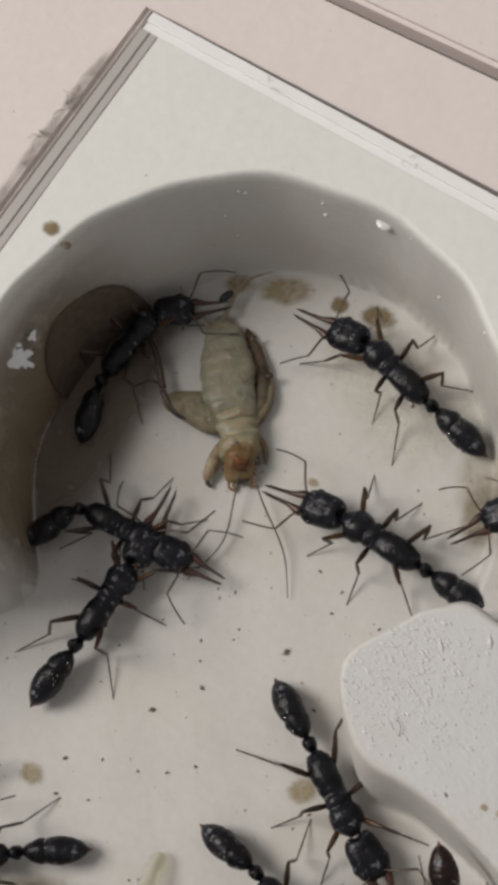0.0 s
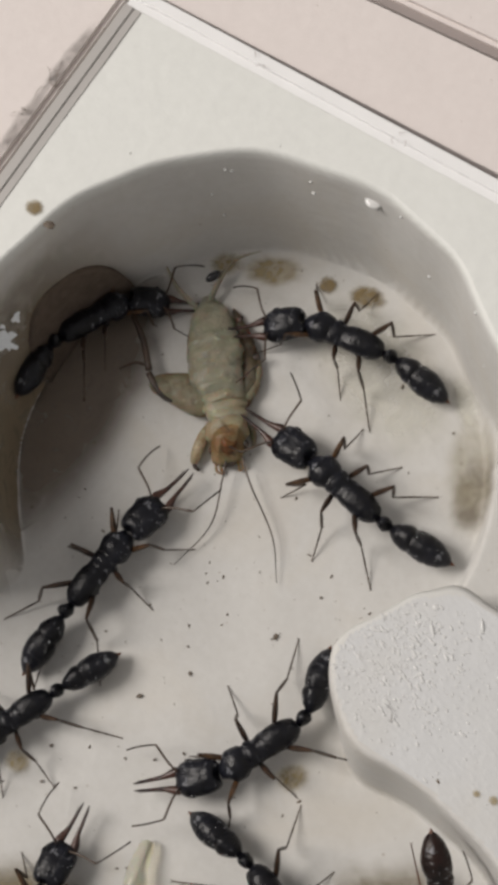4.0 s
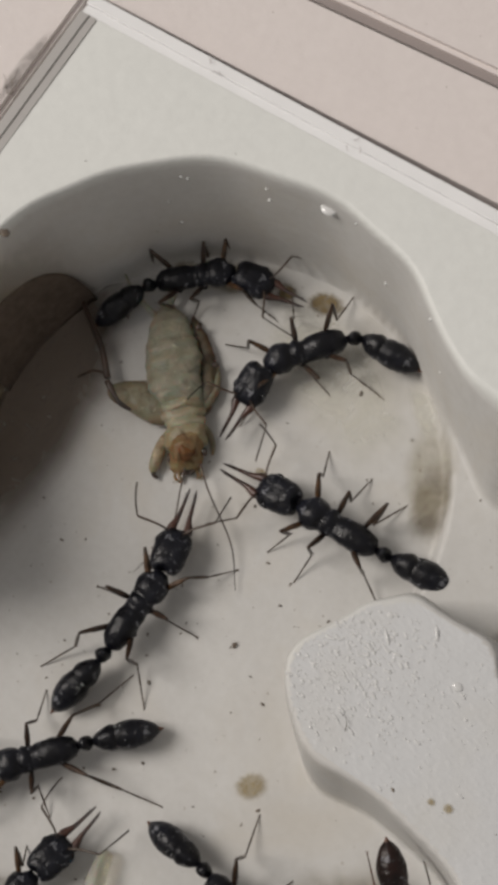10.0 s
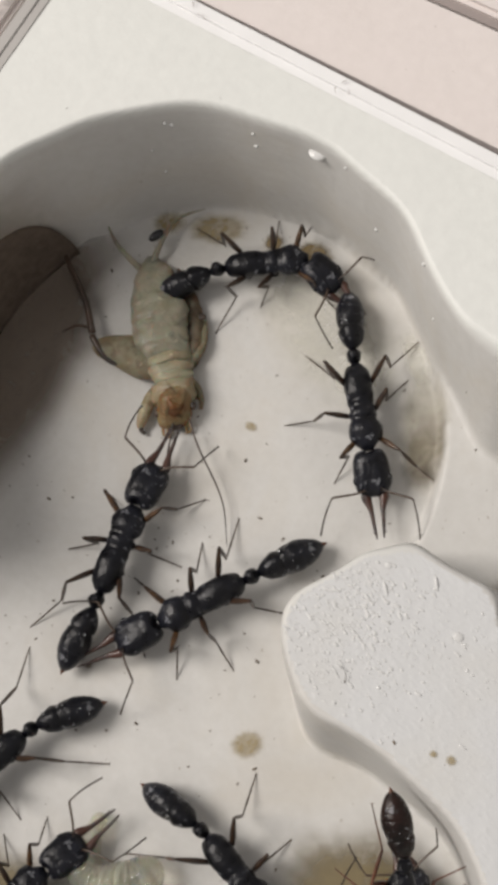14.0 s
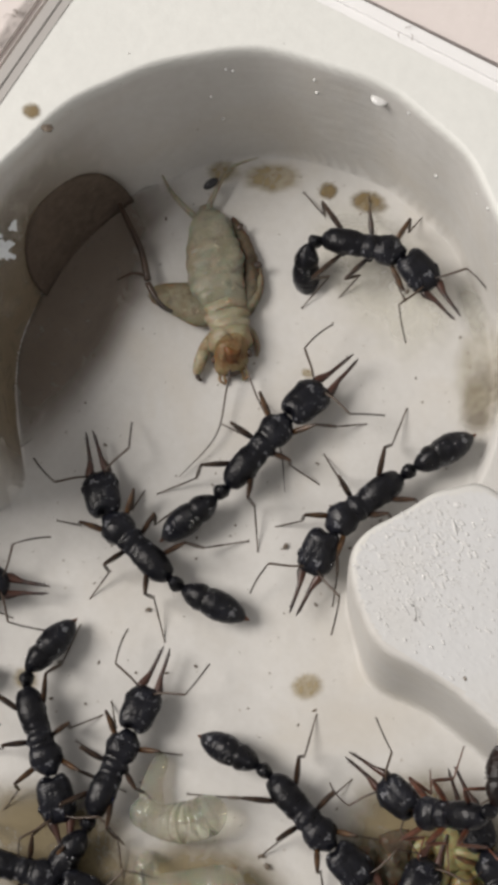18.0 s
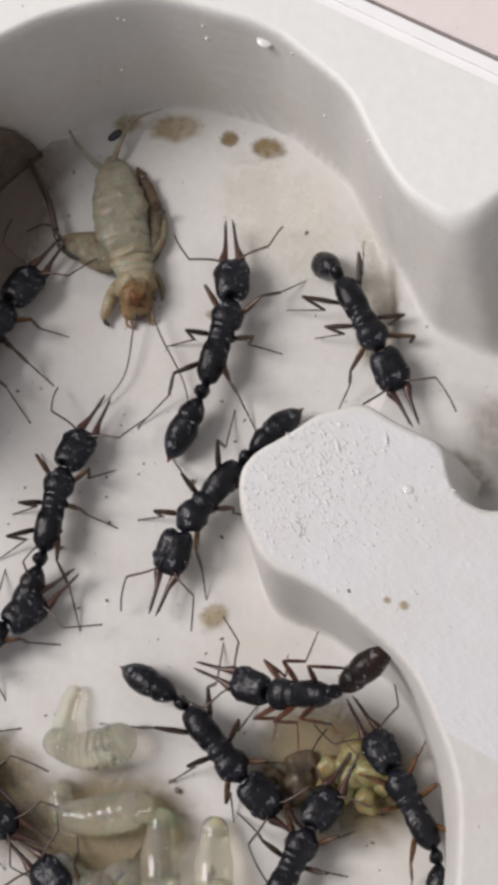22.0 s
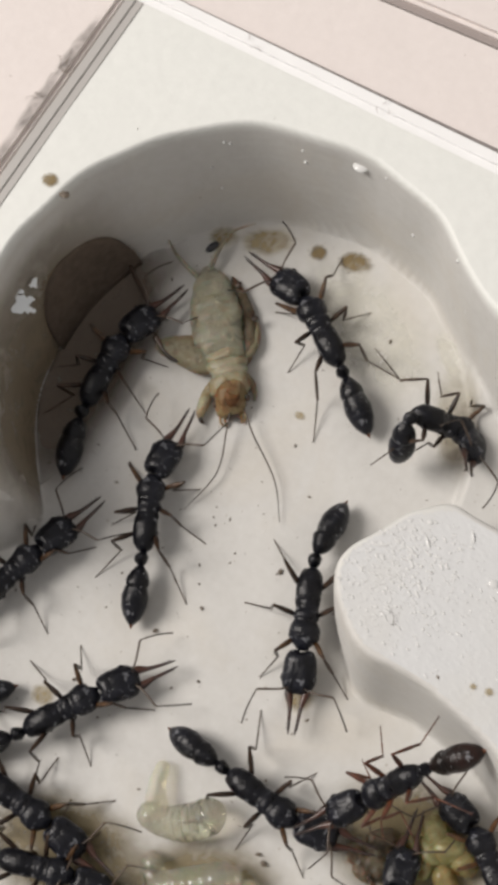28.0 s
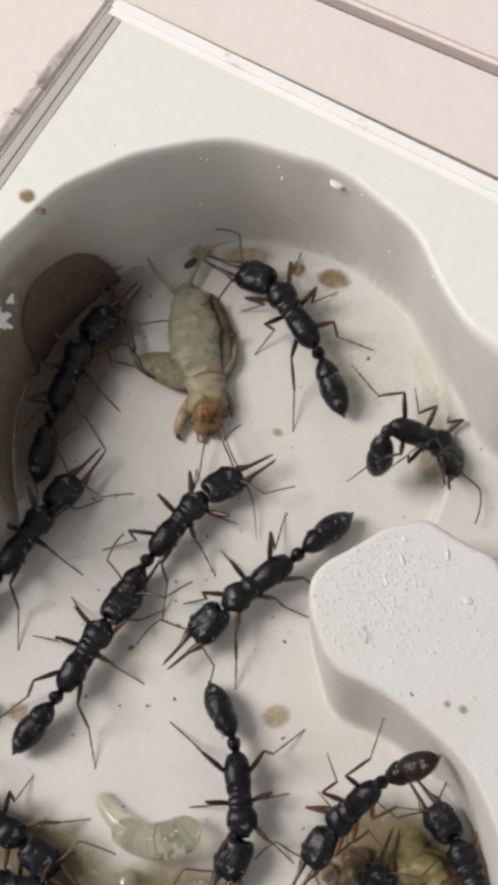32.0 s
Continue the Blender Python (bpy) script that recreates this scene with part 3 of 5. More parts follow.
    for side, name in ((1, "left_antenna"), (-1, "right_antenna")):
        bm = bmesh.new()
        keys = [(0, 0, 0, 0.06), (0.3, side * 0.7, 0.25, 0.07), (0.55, side * 1.75, 0.45, 0.075), (0.62, side * 2.0, 0.46, 0.07)]
        tube(bm, keys, 7, 3)
        for k in range(11):
            a, b = k / 11, (k + 0.86) / 11
            p = [(0.62 + 2.2 * u, side * (2.0 + 0.9 * u * (1 - 0.3 * u)), 0.46 - 0.2 * u - 0.75 * u * u) for u in (a, b)]
            tube(bm, [(*p[0], 0.045), (*p[1], 0.066)], 6, 1)
        ANT[name] = mesh(name, bm, FEELER)
    for kind, (f, t, s) in BONES.items():
        ANT[kind + "_femur"] = limb(f, 0.13, 0.19, 0.12, kind + "_leg", AMBER if kind == "front" else LEG)
        ANT[kind + "_tibia"] = limb(t, 0.09, 0.12, 0.095, "tibia", SHIN, 1.0)
        bm = bmesh.new()
        x = 0.0
        for k, share in enumerate((0.48, 0.17, 0.13, 0.09, 0.13)):
            r = 0.064 - 0.005 * k
            tube(bm, [(x, 0, 0, r * 0.75), (x + s * share * 0.85, 0, 0, r), (x + s * share, 0, 0, r * 0.7)], 6, 1)
            x += s * share
        for side in (-1, 1):
            tube(bm, [(x - 0.02, 0, 0, 0.03), (x + 0.08, side * 0.07, 0.0, 0.022), (x + 0.13, side * 0.12, -0.06, 0.006)], 4, 1)
        ANT[kind + "_tarsus"] = mesh("tarsus", bm, SHIN)


ant_meshes()


def tinted(me, material):
    me = me.copy()
    me.materials[0] = material
    return me


def make_ant(label, size=1.0, legs=None):
    root = new("ant")
    tagged(root, label, "ant", "ants of the colony")
    root.scale = (size,) * 3
    a = {"root": root, "size": size, "legs": []}
    part("mesosoma", ANT["mesosoma"], None, root)
    a["petiole"] = part("petiole", ANT["petiole"], None, root)
    a["gaster"] = part("gaster", ANT["gaster"], None, root)
    if legs == REDLEG:
        a["gaster"].data = tinted(ANT["gaster"], RUSTY)
    part("sting", ANT["sting"], None, a["gaster"], "reddish pointed sting tip")
    part("drops", ANT["drops"], None, a["gaster"], "fine clear water drops")
    a["head"] = part("head", ANT["head"], None, root)
    a["feelers"] = []
    for side, name in ((1, "left"), (-1, "right")):
        eye = part("eye", ANT["eye"], None, a["head"])
        eye.matrix_basis = at(1.85, side * 1.03, 0.16, 0, 0, side * 3)
        jaw = part("mandible", ANT[name + "_mandible"], None, a["head"], "long reddish brown toothed mandible")
        jaw.matrix_basis = at(2.72, side * 0.40, -0.12, 0, -2, side * 1)
        ant = part("antenna", ANT[name + "_antenna"], None, a["head"])
        ant.matrix_basis = at(2.5, side * 0.42, 0.40)
        a["feelers"].append((ant, side))
        for kind in HIPS:
            three = [ANT[kind + piece] for piece in ("_femur", "_tibia", "_tarsus")]
            if legs:
                three = [tinted(me, legs) for me in three]
            leg = part(kind + "_leg", three[0], None, root)
            shin = part("tibia", three[1], None, leg)
            toe = part("tarsus", three[2], None, leg)
            a["legs"].append((kind, side, leg, shin, toe))
    return a


ants = {k: make_ant(label, size, {"K": REDLEG, "L": ORANGELEG}.get(k)) for k, label, size in (
    ("A", "black long-jawed ant curling its body near the passage", 0.96),
    ("B", "black long-jawed ant with brown legs crossing the floor", 1.0),
    ("C", "black long-jawed ant walking round the pale cricket", 1.03),
    ("D", "black long-jawed ant tugging at the pale cricket", 1.03),
    ("E", "black long-jawed ant leaving across the plaster floor", 0.95),
    ("F", "black long-jawed ant striding over the open floor", 1.0),
    ("G", "black long-jawed ant coming up from the brood", 0.98),
    ("H", "black long-jawed ant following another to the cricket", 1.0),
    ("I", "black long-jawed ant standing by the shaded wall", 1.0),
    ("J", "black long-jawed ant resting beside the larvae", 0.98),
    ("K", "dark reddish-legged ant lying on its side by the wall", 0.9),
    ("L", "black ant with orange-brown legs on the yellow food", 0.9),
    ("M", "black long-jawed ant standing among the brood", 0.95),
    ("N", "black ant at rest in the shade by the brood", 0.95),
    ("O", "black ant at rest beside a larva", 0.95),
    ("P", "black ant waiting in the raised side passage", 0.9))}


# ---- the dead cricket ----
def cricket():
    root = new("cricket")
    tagged(root, "pale translucent dead cricket with a tan head", "cricket")
    root.matrix_world = at(14.6, -16.4, 0.0, 0, 0, -47)

    def bent(bm, rough, fine=0.0):
        """Shifts a body part to the crooked middle line of the cricket and dents it."""
        bm.normal_update()
        for v in bm.verts:
            v.co += v.normal * (rough * noise.noise(v.co * 1.1) + fine * noise.noise(v.co * 3.4))
        for v in bm.verts:
            v.co.y += float(np.interp(v.co.x, [-5.8, -4.3, -1.3, 0.5, 1.8, 3.0, 4.7, 6.1], [0.14, 0.36, 0.3, 0.2, 0.5, 0.5, 0.35, 0.1]))

    bm = bmesh.new()
    girth = smooth_rows([(-5.75, 0.22), (-5.3, 0.62), (-4.3, 1.22), (-2.8, 1.62), (-1.3, 1.82), (0.3, 1.74), (1.4, 1.36), (2.2, 1.05)], 12)
    rows = []
    for k, (x, w) in enumerate(girth):
        saw = ((x + 5.75) / 0.92) % 1.0  # eight rings, each overlapping the next
        w *= 1 + 0.05 * (saw - 0.5) * float(ease(x, -5.6, -4.6))
        rows.append((x, w, w * 0.52, w * 0.52 + 0.1))
    hull(bm, rows, 28)
    bent(bm, 0.16, 0.05)
    part("abdomen", bm, PALE, root, "greyish green translucent ringed abdomen")
    for side in (-1, 1):  # pleats of soft skin along the flanks
        bm = bmesh.new()
        tube(bm, [(-4.4, side * 1.05, 0.45, 0.12), (-2.8, side * 1.45, 0.5, 0.24), (-1.2, side * 1.68, 0.5, 0.28), (0.4, side * 1.6, 0.5, 0.24), (1.6, side * 1.2, 0.6, 0.14)], 9, 6, 0.7)
        bent(bm, 0.2, 0.1)
        part("flank", bm, OLIVE if side > 0 else PALE, root)
    for k, (x, w) in enumerate(((1.75, 1.3), (2.35, 1.34), (2.95, 1.22))):  # crumpled rings of the thorax
        bm = bmesh.new()
        hull(bm, smooth_rows([(x - 0.5, w * 0.7, 0.5, 0.95), (x - 0.2, w, 0.72, 1.0), (x + 0.2, w * 0.98, 0.74, 1.02), (x + 0.45, w * 0.72, 0.52, 1.05)], 4), 20, 2.1)
        bent(bm, 0.24, 0.09)
        part("thorax_ring", bm, CREAM, root)
    bm = bmesh.new()
    hull(bm, smooth_rows([(2.9, 0.85, 0.5, 1.0), (3.25, 1.15, 0.7, 1.02), (3.75, 1.32, 0.74, 1.0), (4.3, 1.38, 0.7, 0.94), (4.6, 1.15, 0.5, 0.85)], 5), 22, 2.2)
    bent(bm, 0.2, 0.08)
    part("collar", bm, AMBERSKIN, root, "yellowish translucent neck shield")
    bm = bmesh.new()
    hull(bm, smooth_rows([(3.7, 0.6, 0.5, 1.15), (4.1, 0.98, 0.74, 1.15), (4.8, 1.16, 0.80, 1.05), (5.4, 1.12, 0.66, 0.9), (5.85, 0.82, 0.42, 0.72), (6.05, 0.5, 0.22, 0.62)], 5), 22, 2.3)
    bent(bm, 0.2, 0.1)
    head = part("head", bm, TAN, root, "tan brown head with orange patches")
    bm = bmesh.new()
    egg(bm, (5.95, 0.15, 0.55), (0.3, 0.55, 0.3), 12)
    part("mouth", bm, BROWNLEG, head, "dark dried mouthparts")
    bm = bmesh.new()
    egg(bm, (4.95, 0.3, 1.28), (0.72, 0.78, 0.62), 16)
    for v in bm.verts:
        v.co += v.normal * (0.22 * noise.noise(v.co * 2.1) + 0.1 * noise.noise(v.co * 5.0))
    part("face", bm, FACE, head, "orange brown sunken face")
    feelers = {-1: [(5.8, 0.1, 1.0, 0.07), (7.1, -0.4, 0.9, 0.06), (9.8, -1.6, 0.6, 0.05), (11.8, -4.3, 0.3, 0.022)],
               1: [(5.8, 1.1, 1.0, 0.07), (7.7, 1.35, 0.9, 0.06), (11.2, 2.2, 0.6, 0.05), (14.1, 2.0, 0.3, 0.022)]}
    tails = {-1: [(-4.8, -0.35, 0.5, 0.22), (-5.6, -1.0, 1.0, 0.18), (-6.9, -1.7, 0.9, 0.13), (-8.6, -2.2, 0.6, 0.04)],
             1: [(-4.8, 0.15, 0.5, 0.22), (-6.2, 1.2, 1.0, 0.17), (-7.6, 2.5, 0.9, 0.11), (-8.0, 4.3, 0.6, 0.04)]}
    for side in (-1, 1):
        bm = bmesh.new()
        egg(bm, (5.05, 0.33 + side * 1.14, 1.0), (0.30, 0.2, 0.28))
        part("eye", bm, BROWNLEG, head)
        bm = bmesh.new()
        tube(bm, feelers[side], 6, 8)
        part("antenna", bm, BROWNLEG, head)
        for j in (0, 1):
            bm = bmesh.new()
            y = 0.15 + side * (0.45 + 0.3 * j)
            tube(bm, [(5.7, y, 0.6, 0.11), (6.15 + 0.1 * j, y + side * 0.15, 0.42, 0.1), (6.5, y + side * (0.05 - 0.2 * j), 0.2, 0.06)], 7, 3)
            part("palp", bm, TAN, head)
        bm = bmesh.new()
        tube(bm, tails[side], 8, 6)
        part("cercus", bm, PALE, root)
    bm = bmesh.new()
    tube(bm, [(3.1, -0.5, 0.7, 0.28), (3.9, -1.2, 0.65, 0.40), (4.8, -1.75, 0.6, 0.40), (5.35, -2.05, 0.5, 0.30), (5.55, -2.15, 0.4, 0.18)], 10, 5, 0.7)
    leg = part("front_leg", bm, AMBERSKIN, root, "pale folded foreleg")
    bm = bmesh.new()
    tube(bm, [(5.35, -2.0, 0.5, 0.17), (5.7, -2.1, 0.35, 0.16), (5.95, -1.9, 0.2, 0.1)], 8, 4)
    part("tarsus", bm, BROWNLEG, leg)
    bm = bmesh.new()
    tube(bm, [(3.0, 1.3, 0.6, 0.28), (3.7, 1.8, 0.5, 0.26), (4.5, 1.95, 0.3, 0.18), (5.1, 1.8, 0.15, 0.09)], 8, 4)
    part("front_leg", bm, OLIVE, root)
    bm = bmesh.new()
    tube(bm, [(2.2, 1.5, 0.6, 0.32), (1.5, 2.4, 0.6, 0.30), (0.4, 2.9, 0.5, 0.24), (-1.0, 3.0, 0.3, 0.12)], 8, 4)
    part("middle_leg", bm, OLIVE, root)
    bm = bmesh.new()
    tube(bm, [(1.9, 0.3, 0.6, 0.95), (1.3, -0.8, 0.65, 1.42), (0.75, -1.8, 0.75, 1.30), (0.25, -2.8, 0.85, 1.0), (-0.1, -3.6, 0.95, 0.72), (-0.4, -4.1, 1.0, 0.34)], 16, 6, 0.36)
    for v in bm.verts:
        v.co += Vector((0.5, 0.5, 0.5)) * (0.2 * noise.noise(v.co * 1.3) + 0.06 * noise.noise(v.co * 4.0))
    thigh = part("hind_leg", bm, OLIVE, root, "olive brown flattened hind thigh")
    bm = bmesh.new()
    tube(bm, [(1.5, -2.3, 0.8, 0.10), (0.95, -3.3, 0.95, 0.17), (0.1, -3.8, 1.1, 0.2), (-0.9, -4.15, 1.2, 0.22)], 8, 4)
    part("thigh_edge", bm, BROWNLEG, thigh, "dark lower edge of the thigh")
    bm = bmesh.new()
    tube(bm, [(-1.1, -4.1, 1.2, 0.24), (-3.4, -4.25, 1.1, 0.2), (-6.4, -5.05, 0.8, 0.16), (-8.2, -5.4, 0.5, 0.11)], 8, 5)
    for k in range(6):
        x, y, z = -3.0 - 0.8 * k, -4.2 - 0.18 * k, 1.1 - 0.09 * k
        for side in (-1, 1):
            tube(bm, [(x, y, z, 0.05), (x - 0.5, y + side * 0.33, z + 0.1, 0.008)], 4, 1)
    tube(bm, [(-1.3, -4.0, 1.2, 0.12), (-1.9, -5.0, 0.9, 0.10), (-1.9, -6.2, 0.4, 0.05)], 7, 4)
    part("tibia", bm, BROWNLEG, thigh, "dark spiny hind shin")
    # this thigh's dark brown also paints in the shadow beside the abdomen
    bm = bmesh.new()
    tube(bm, [(2.5, 1.3, 0.5, 0.45), (1.3, 2.0, 0.5, 0.62), (-0.4, 2.3, 0.5, 0.66), (-1.9, 2.35, 0.5, 0.52), (-3.6, 2.1, 0.45, 0.3), (-4.4, 1.9, 0.4, 0.1)], 14, 6, 0.6)
    for v in bm.verts:
        v.co += Vector((0.4, 0.5, 0.4)) * (0.3 * noise.noise(v.co * 1.6) + 0.12 * noise.noise(v.co * 4.0))
    part("hind_leg", bm, DRIED, root, "brown shrivelled hind thigh")
    for x, y, r in ((-2.5, 1.9, 0.16), (-0.6, 3.0, 0.2), (1.2, 0.5, 0.12), (0.3, 1.3, 0.14), (-3.4, 2.3, 0.18)):
        bm = bmesh.new()
        egg(bm, (x, y, 1.0), (r * 1.5, r, r * 0.8), 10, Matrix.Rotation(3 * x, 4, "Z"))
        for v in bm.verts:
            v.co += v.normal * 0.1 * noise.noise(v.co * 4)
        part("clot", bm, BROWNLEG, root, "dark brown dried clot")
    bm = bmesh.new()
    egg(bm, (-6.6, 1.0, 1.35), (0.30, 0.58, 0.28), 12, Matrix.Rotation(radians(25), 4, "Z"))
    bead = part("dropping", bm, EYE, None)
    bead.matrix_world = root.matrix_world.copy()
    tagged(bead, "small black oval dropping on the cricket's tail feeler", "dropping")


cricket()


# ---- brood and food ----
def larva(path, fat, label, neck=0.38):
    """A legless grub along a path of x, y from its thin neck to its fat end."""
    root = new("larva")
    tagged(root, label, "larva", "ant larvae on the floor")
    cx, cy = np.mean([p[0] for p in path]), np.mean([p[1] for p in path])
    root.matrix_world = at(cx, cy, 0.0)
    pts = smooth_rows([(x - cx, y - cy) for x, y in path], 12)
    n = len(pts) - 1
    keys = []
    for i, q in enumerate(pts):
        u = i / n
        r = fat * (neck + (1 - neck) * float(ease(u, 0.12, 0.62))) * (1 + 0.014 * math.cos(u * 2 * math.pi * 12))
        r *= min(1, math.sqrt(max(u, 0.0) / 0.05 + 0.08)) * math.sqrt(max(0.02, 1 - max(0, (u - 0.84) / 0.16) ** 2))
        keys.append((q[0], q[1], max(r, 0.3 * fat) + 0.05, r))
    bm = bmesh.new()
    tube(bm, keys, 16, 1)
    body = part("body", bm, GRUB, root)
    bm = bmesh.new()
    g = keys[int(n * 0.55) : int(n * 0.86)]
    tube(bm, [(k[0] + 0.1 * math.sin(0.9 * j), k[1], k[2] + k[3] * 0.45, 0.03 + 0.16 * math.sin(math.pi * j / len(g))) for j, k in enumerate(g)], 8, 1)
    part("gut", bm, GUT, body, "dark gut showing through the back")
    bm = bmesh.new()
    egg(bm, (keys[0][0], keys[0][1], keys[0][2]), (0.32 * fat, 0.32 * fat, 0.28 * fat), 10)
    part("head", bm, GRUB, root)
    return root


stretching = larva([(28.8, -46.0), (30.0, -45.9), (31.2, -45.3), (32.2, -44.4), (32.7, -43.4)], 1.24, "translucent cream larva stretching its neck on the floor", 0.72)
NECK_AT = Vector((29.4, -45.7, 0.75)) - stretching.matrix_world.translation / S
bm = bmesh.new()
tube(bm, [(-0.4, 0, 0, 0.85), (0.4, 0.05, 0, 0.82), (1.2, 0.12, -0.03, 0.68), (2.0, 0.05, -0.1, 0.58), (2.8, -0.15, -0.2, 0.50), (3.2, -0.3, -0.25, 0.38), (3.35, -0.36, -0.25, 0.16)], 14, 4)
for v in bm.verts:
    v.co += Vector((0, v.co.y, v.co.z)).normalized() * 0.018 * math.cos(v.co.x * 12)
larva_neck = part("neck", bm, GRUB, stretching, "yellowish ringed neck")
larva([(30.6, -48.0), (31.7, -49.2), (33.2, -48.6), (34.6, -47.5), (36.0, -46.1)], 1.2, "yellowish translucent larva beside another larva", 0.6)
larva([(36.9, -46.2), (38.1, -48.2), (39.4, -50.0)], 1.2, "cream larva lying with its dark gut showing", 0.7)
larva([(39.9, -45.0), (41.0, -46.8), (42.0, -48.6)], 1.2, "pale cream larva among the brood", 0.7)
larva([(32.8, -51.6), (34.8, -52.0), (36.6, -51.4), (37.2, -49.6)], 1.2, "yellowish larva at the edge of the brood", 0.6)
larva([(38.0, -53.0), (40.4, -52.0), (42.6, -51.0)], 1.2, "cream larva lying across the brood", 0.6)


def food():
    root = new("food_lump")
    tagged(root, "glossy yellow lump of food under the ants", "food")
    root.matrix_world = at(44.6, -38.2, 0)
    rnd = random.Random(9)
    for k in range(9):
        a, q = 2.4 * k, 0.62 * math.sqrt(k)
        bm = bmesh.new()
        r = rnd.uniform(0.6, 1.0)
        egg(bm, (0.8 + 1.25 * q * math.cos(a), -0.3 + q * math.sin(a), r * 0.75), (r * 1.15, r, r * 0.8), 16, Matrix.Rotation(a, 4, "Z"))
        for v in bm.verts:
            v.co += v.normal * 0.3 * noise.noise(v.co * 1.3)
        part("lobe", bm, YELLOW, root)
    for k in range(5):
        bm = bmesh.new()
        x, y, r = rnd.uniform(-3.4, -1.2), rnd.uniform(-3.4, -1.0), rnd.uniform(0.5, 0.9)
        egg(bm, (x, y, r * 0.5), (r * 1.4, r, r * 0.6), 14, Matrix.Rotation(k * 1.3, 4, "Z"))
        for v in bm.verts:
            v.co += v.normal * 0.35 * noise.noise(v.co * 1.9)
        part("husk", bm, DRIED, root, "dark brown chewed husk")


food()


# ---- stains, painted light and shade, grit and scraps ----
def stain(x, y, z, rx, ry, material, label, seed, turn=0, fade=False, level=None):
    rnd = random.Random(seed)
    bm = bmesh.new()
    lay = bm.verts.layers.float.new("cover")
    n, rings = 40, 9
    wild = 0.1 if fade else 0.12
    shape = [1 + wild * sum(math.sin(2 * math.pi * j * h / n + ph) / h for h, ph in ((2, rnd.random() * 6), (3, rnd.random() * 6), (5, rnd.random() * 6))) for j in range(n)]
    mid = bm.verts.new((0, 0, 0))
    mid[lay] = 1.0 if fade else 0.8
    last = None
    for r in range(1, rings + 1):
        u = r / rings
        loop = []
        for j in range(n):
            a = 2 * math.pi * j / n
            lx, ly = rx * u * shape[j] * math.cos(a), ry * u * shape[j] * math.sin(a)
            c, s = math.cos(radians(turn)), math.sin(radians(turn))
            wx, wy = x + lx * c - ly * s, y + lx * s + ly * c
            if fade and level is None:  # soft patches on the floor stop at the foot of the wall
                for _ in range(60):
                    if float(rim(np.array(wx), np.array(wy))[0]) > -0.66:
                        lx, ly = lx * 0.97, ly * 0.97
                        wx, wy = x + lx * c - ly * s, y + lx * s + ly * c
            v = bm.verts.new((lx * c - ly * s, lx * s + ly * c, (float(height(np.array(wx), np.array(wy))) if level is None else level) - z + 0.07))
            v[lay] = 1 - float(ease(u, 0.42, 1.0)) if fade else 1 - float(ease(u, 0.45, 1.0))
            loop.append(v)
        for j in range(n):
            k = (j + 1) % n
            bm.faces.new((mid, loop[j], loop[k]) if last is None else (last[j], loop[j], loop[k], last[k]))
        last = loop
    mid.co.z = (float(height(np.array(x), np.array(y))) if level is None else level) - z + 0.06
    ob = part("stain", bm, material)
    ob.matrix_world = at(x, y, z)
    tagged(ob, label, "stain", "dried stains")


stain(13.6, -8.2, 0, 2.3, 1.2, STAIN_PALE, "yellowish dried stain at the foot of the wall", 1, 30)
stain(10.6, -9.4, 0, 1.3, 0.9, STAIN_PALE, "small yellowish stain at the foot of the wall", 2, 30)
stain(17.3, -7.2, 0, 0.75, 0.7, STAIN, "dark brown round stain at the foot of the wall", 3)
stain(20.0, -6.6, 0, 1.4, 0.9, STAIN, "brown blotchy stain at the foot of the wall", 4, 15)
stain(33.2, -34.6, 0, 1.2, 0.9, STAIN_PALE, "ochre dried stain on the open floor", 5, 40)
stain(22.7, -18.2, 0, 0.5, 0.35, STAIN_PALE, "tiny ochre stain on the floor", 6)
stain(32.0, -12.9, 0, 2.0, 4.2, STAIN_FAINT, "broad yellowish stain along the floor edge", 7, 28, True)
stain(32.9, -14.2, 0, 1.5, 3.0, CRESCENT, "grey brown speckled patch in the floor's edge", 12, 20, True)
# brighter light near the back wall, painted as two paler patches
stain(29.4, -9.4, 0, 1.0, 2.4, FLOOR_LIGHT, "pale yellowish painted light at the foot of the wall", 19, 48, True)
stain(23.5, -10.5, 0, 7.5, 4.0, FLOOR_LIGHT, "pale yellowish painted light over the floor by the back wall", 20, -25, True)
stain(18.3, -43.5, 0, 1.0, 0.8, STAIN_PALE, "faint ochre stain on the open floor", 13)
stain(42.6, -19.6, 1.7, 2.4, 1.2, CRESCENT, "brown grime at the foot of the tongue", 14, -12, True)
stain(45.5, -16.2, 1.7, 6.0, 3.6, WASH, "faint brown wash along the raised passage", 21, 0, True)
# paints the west wall's shadow onto the floor, together with brown soil
stain(6.8, -21.4, 0, 5.3, 13.6, SOIL_SHADE, "brown soil tone with the wall's shadow painted in", 15, 8, True)
stain(44.2, -38.8, 0, 6.6, 5.0, GRIME, "brown grime on the floor round the food", 16, 0, True)
stain(25.5, -51.0, 0, 6.8, 4.4, GRIME, "brown grime on the floor by the brood", 17, 10, True)
stain(34.6, -49.0, 0, 7.0, 5.0, GRIME, "brown grime under the heap of larvae", 18, 30, True)
stain(3.2, -15.3, 12, 0.7, 0.6, STAIN, "brown speckled stain on the plaster top", 8)
stain(44.5, -29.4, 12, 0.34, 0.3, STAIN_PALE, "brown speck on the raised tongue", 10)
stain(43.6, -29.6, 12, 0.26, 0.22, STAIN_PALE, "faint brown speck on the raised tongue", 11)


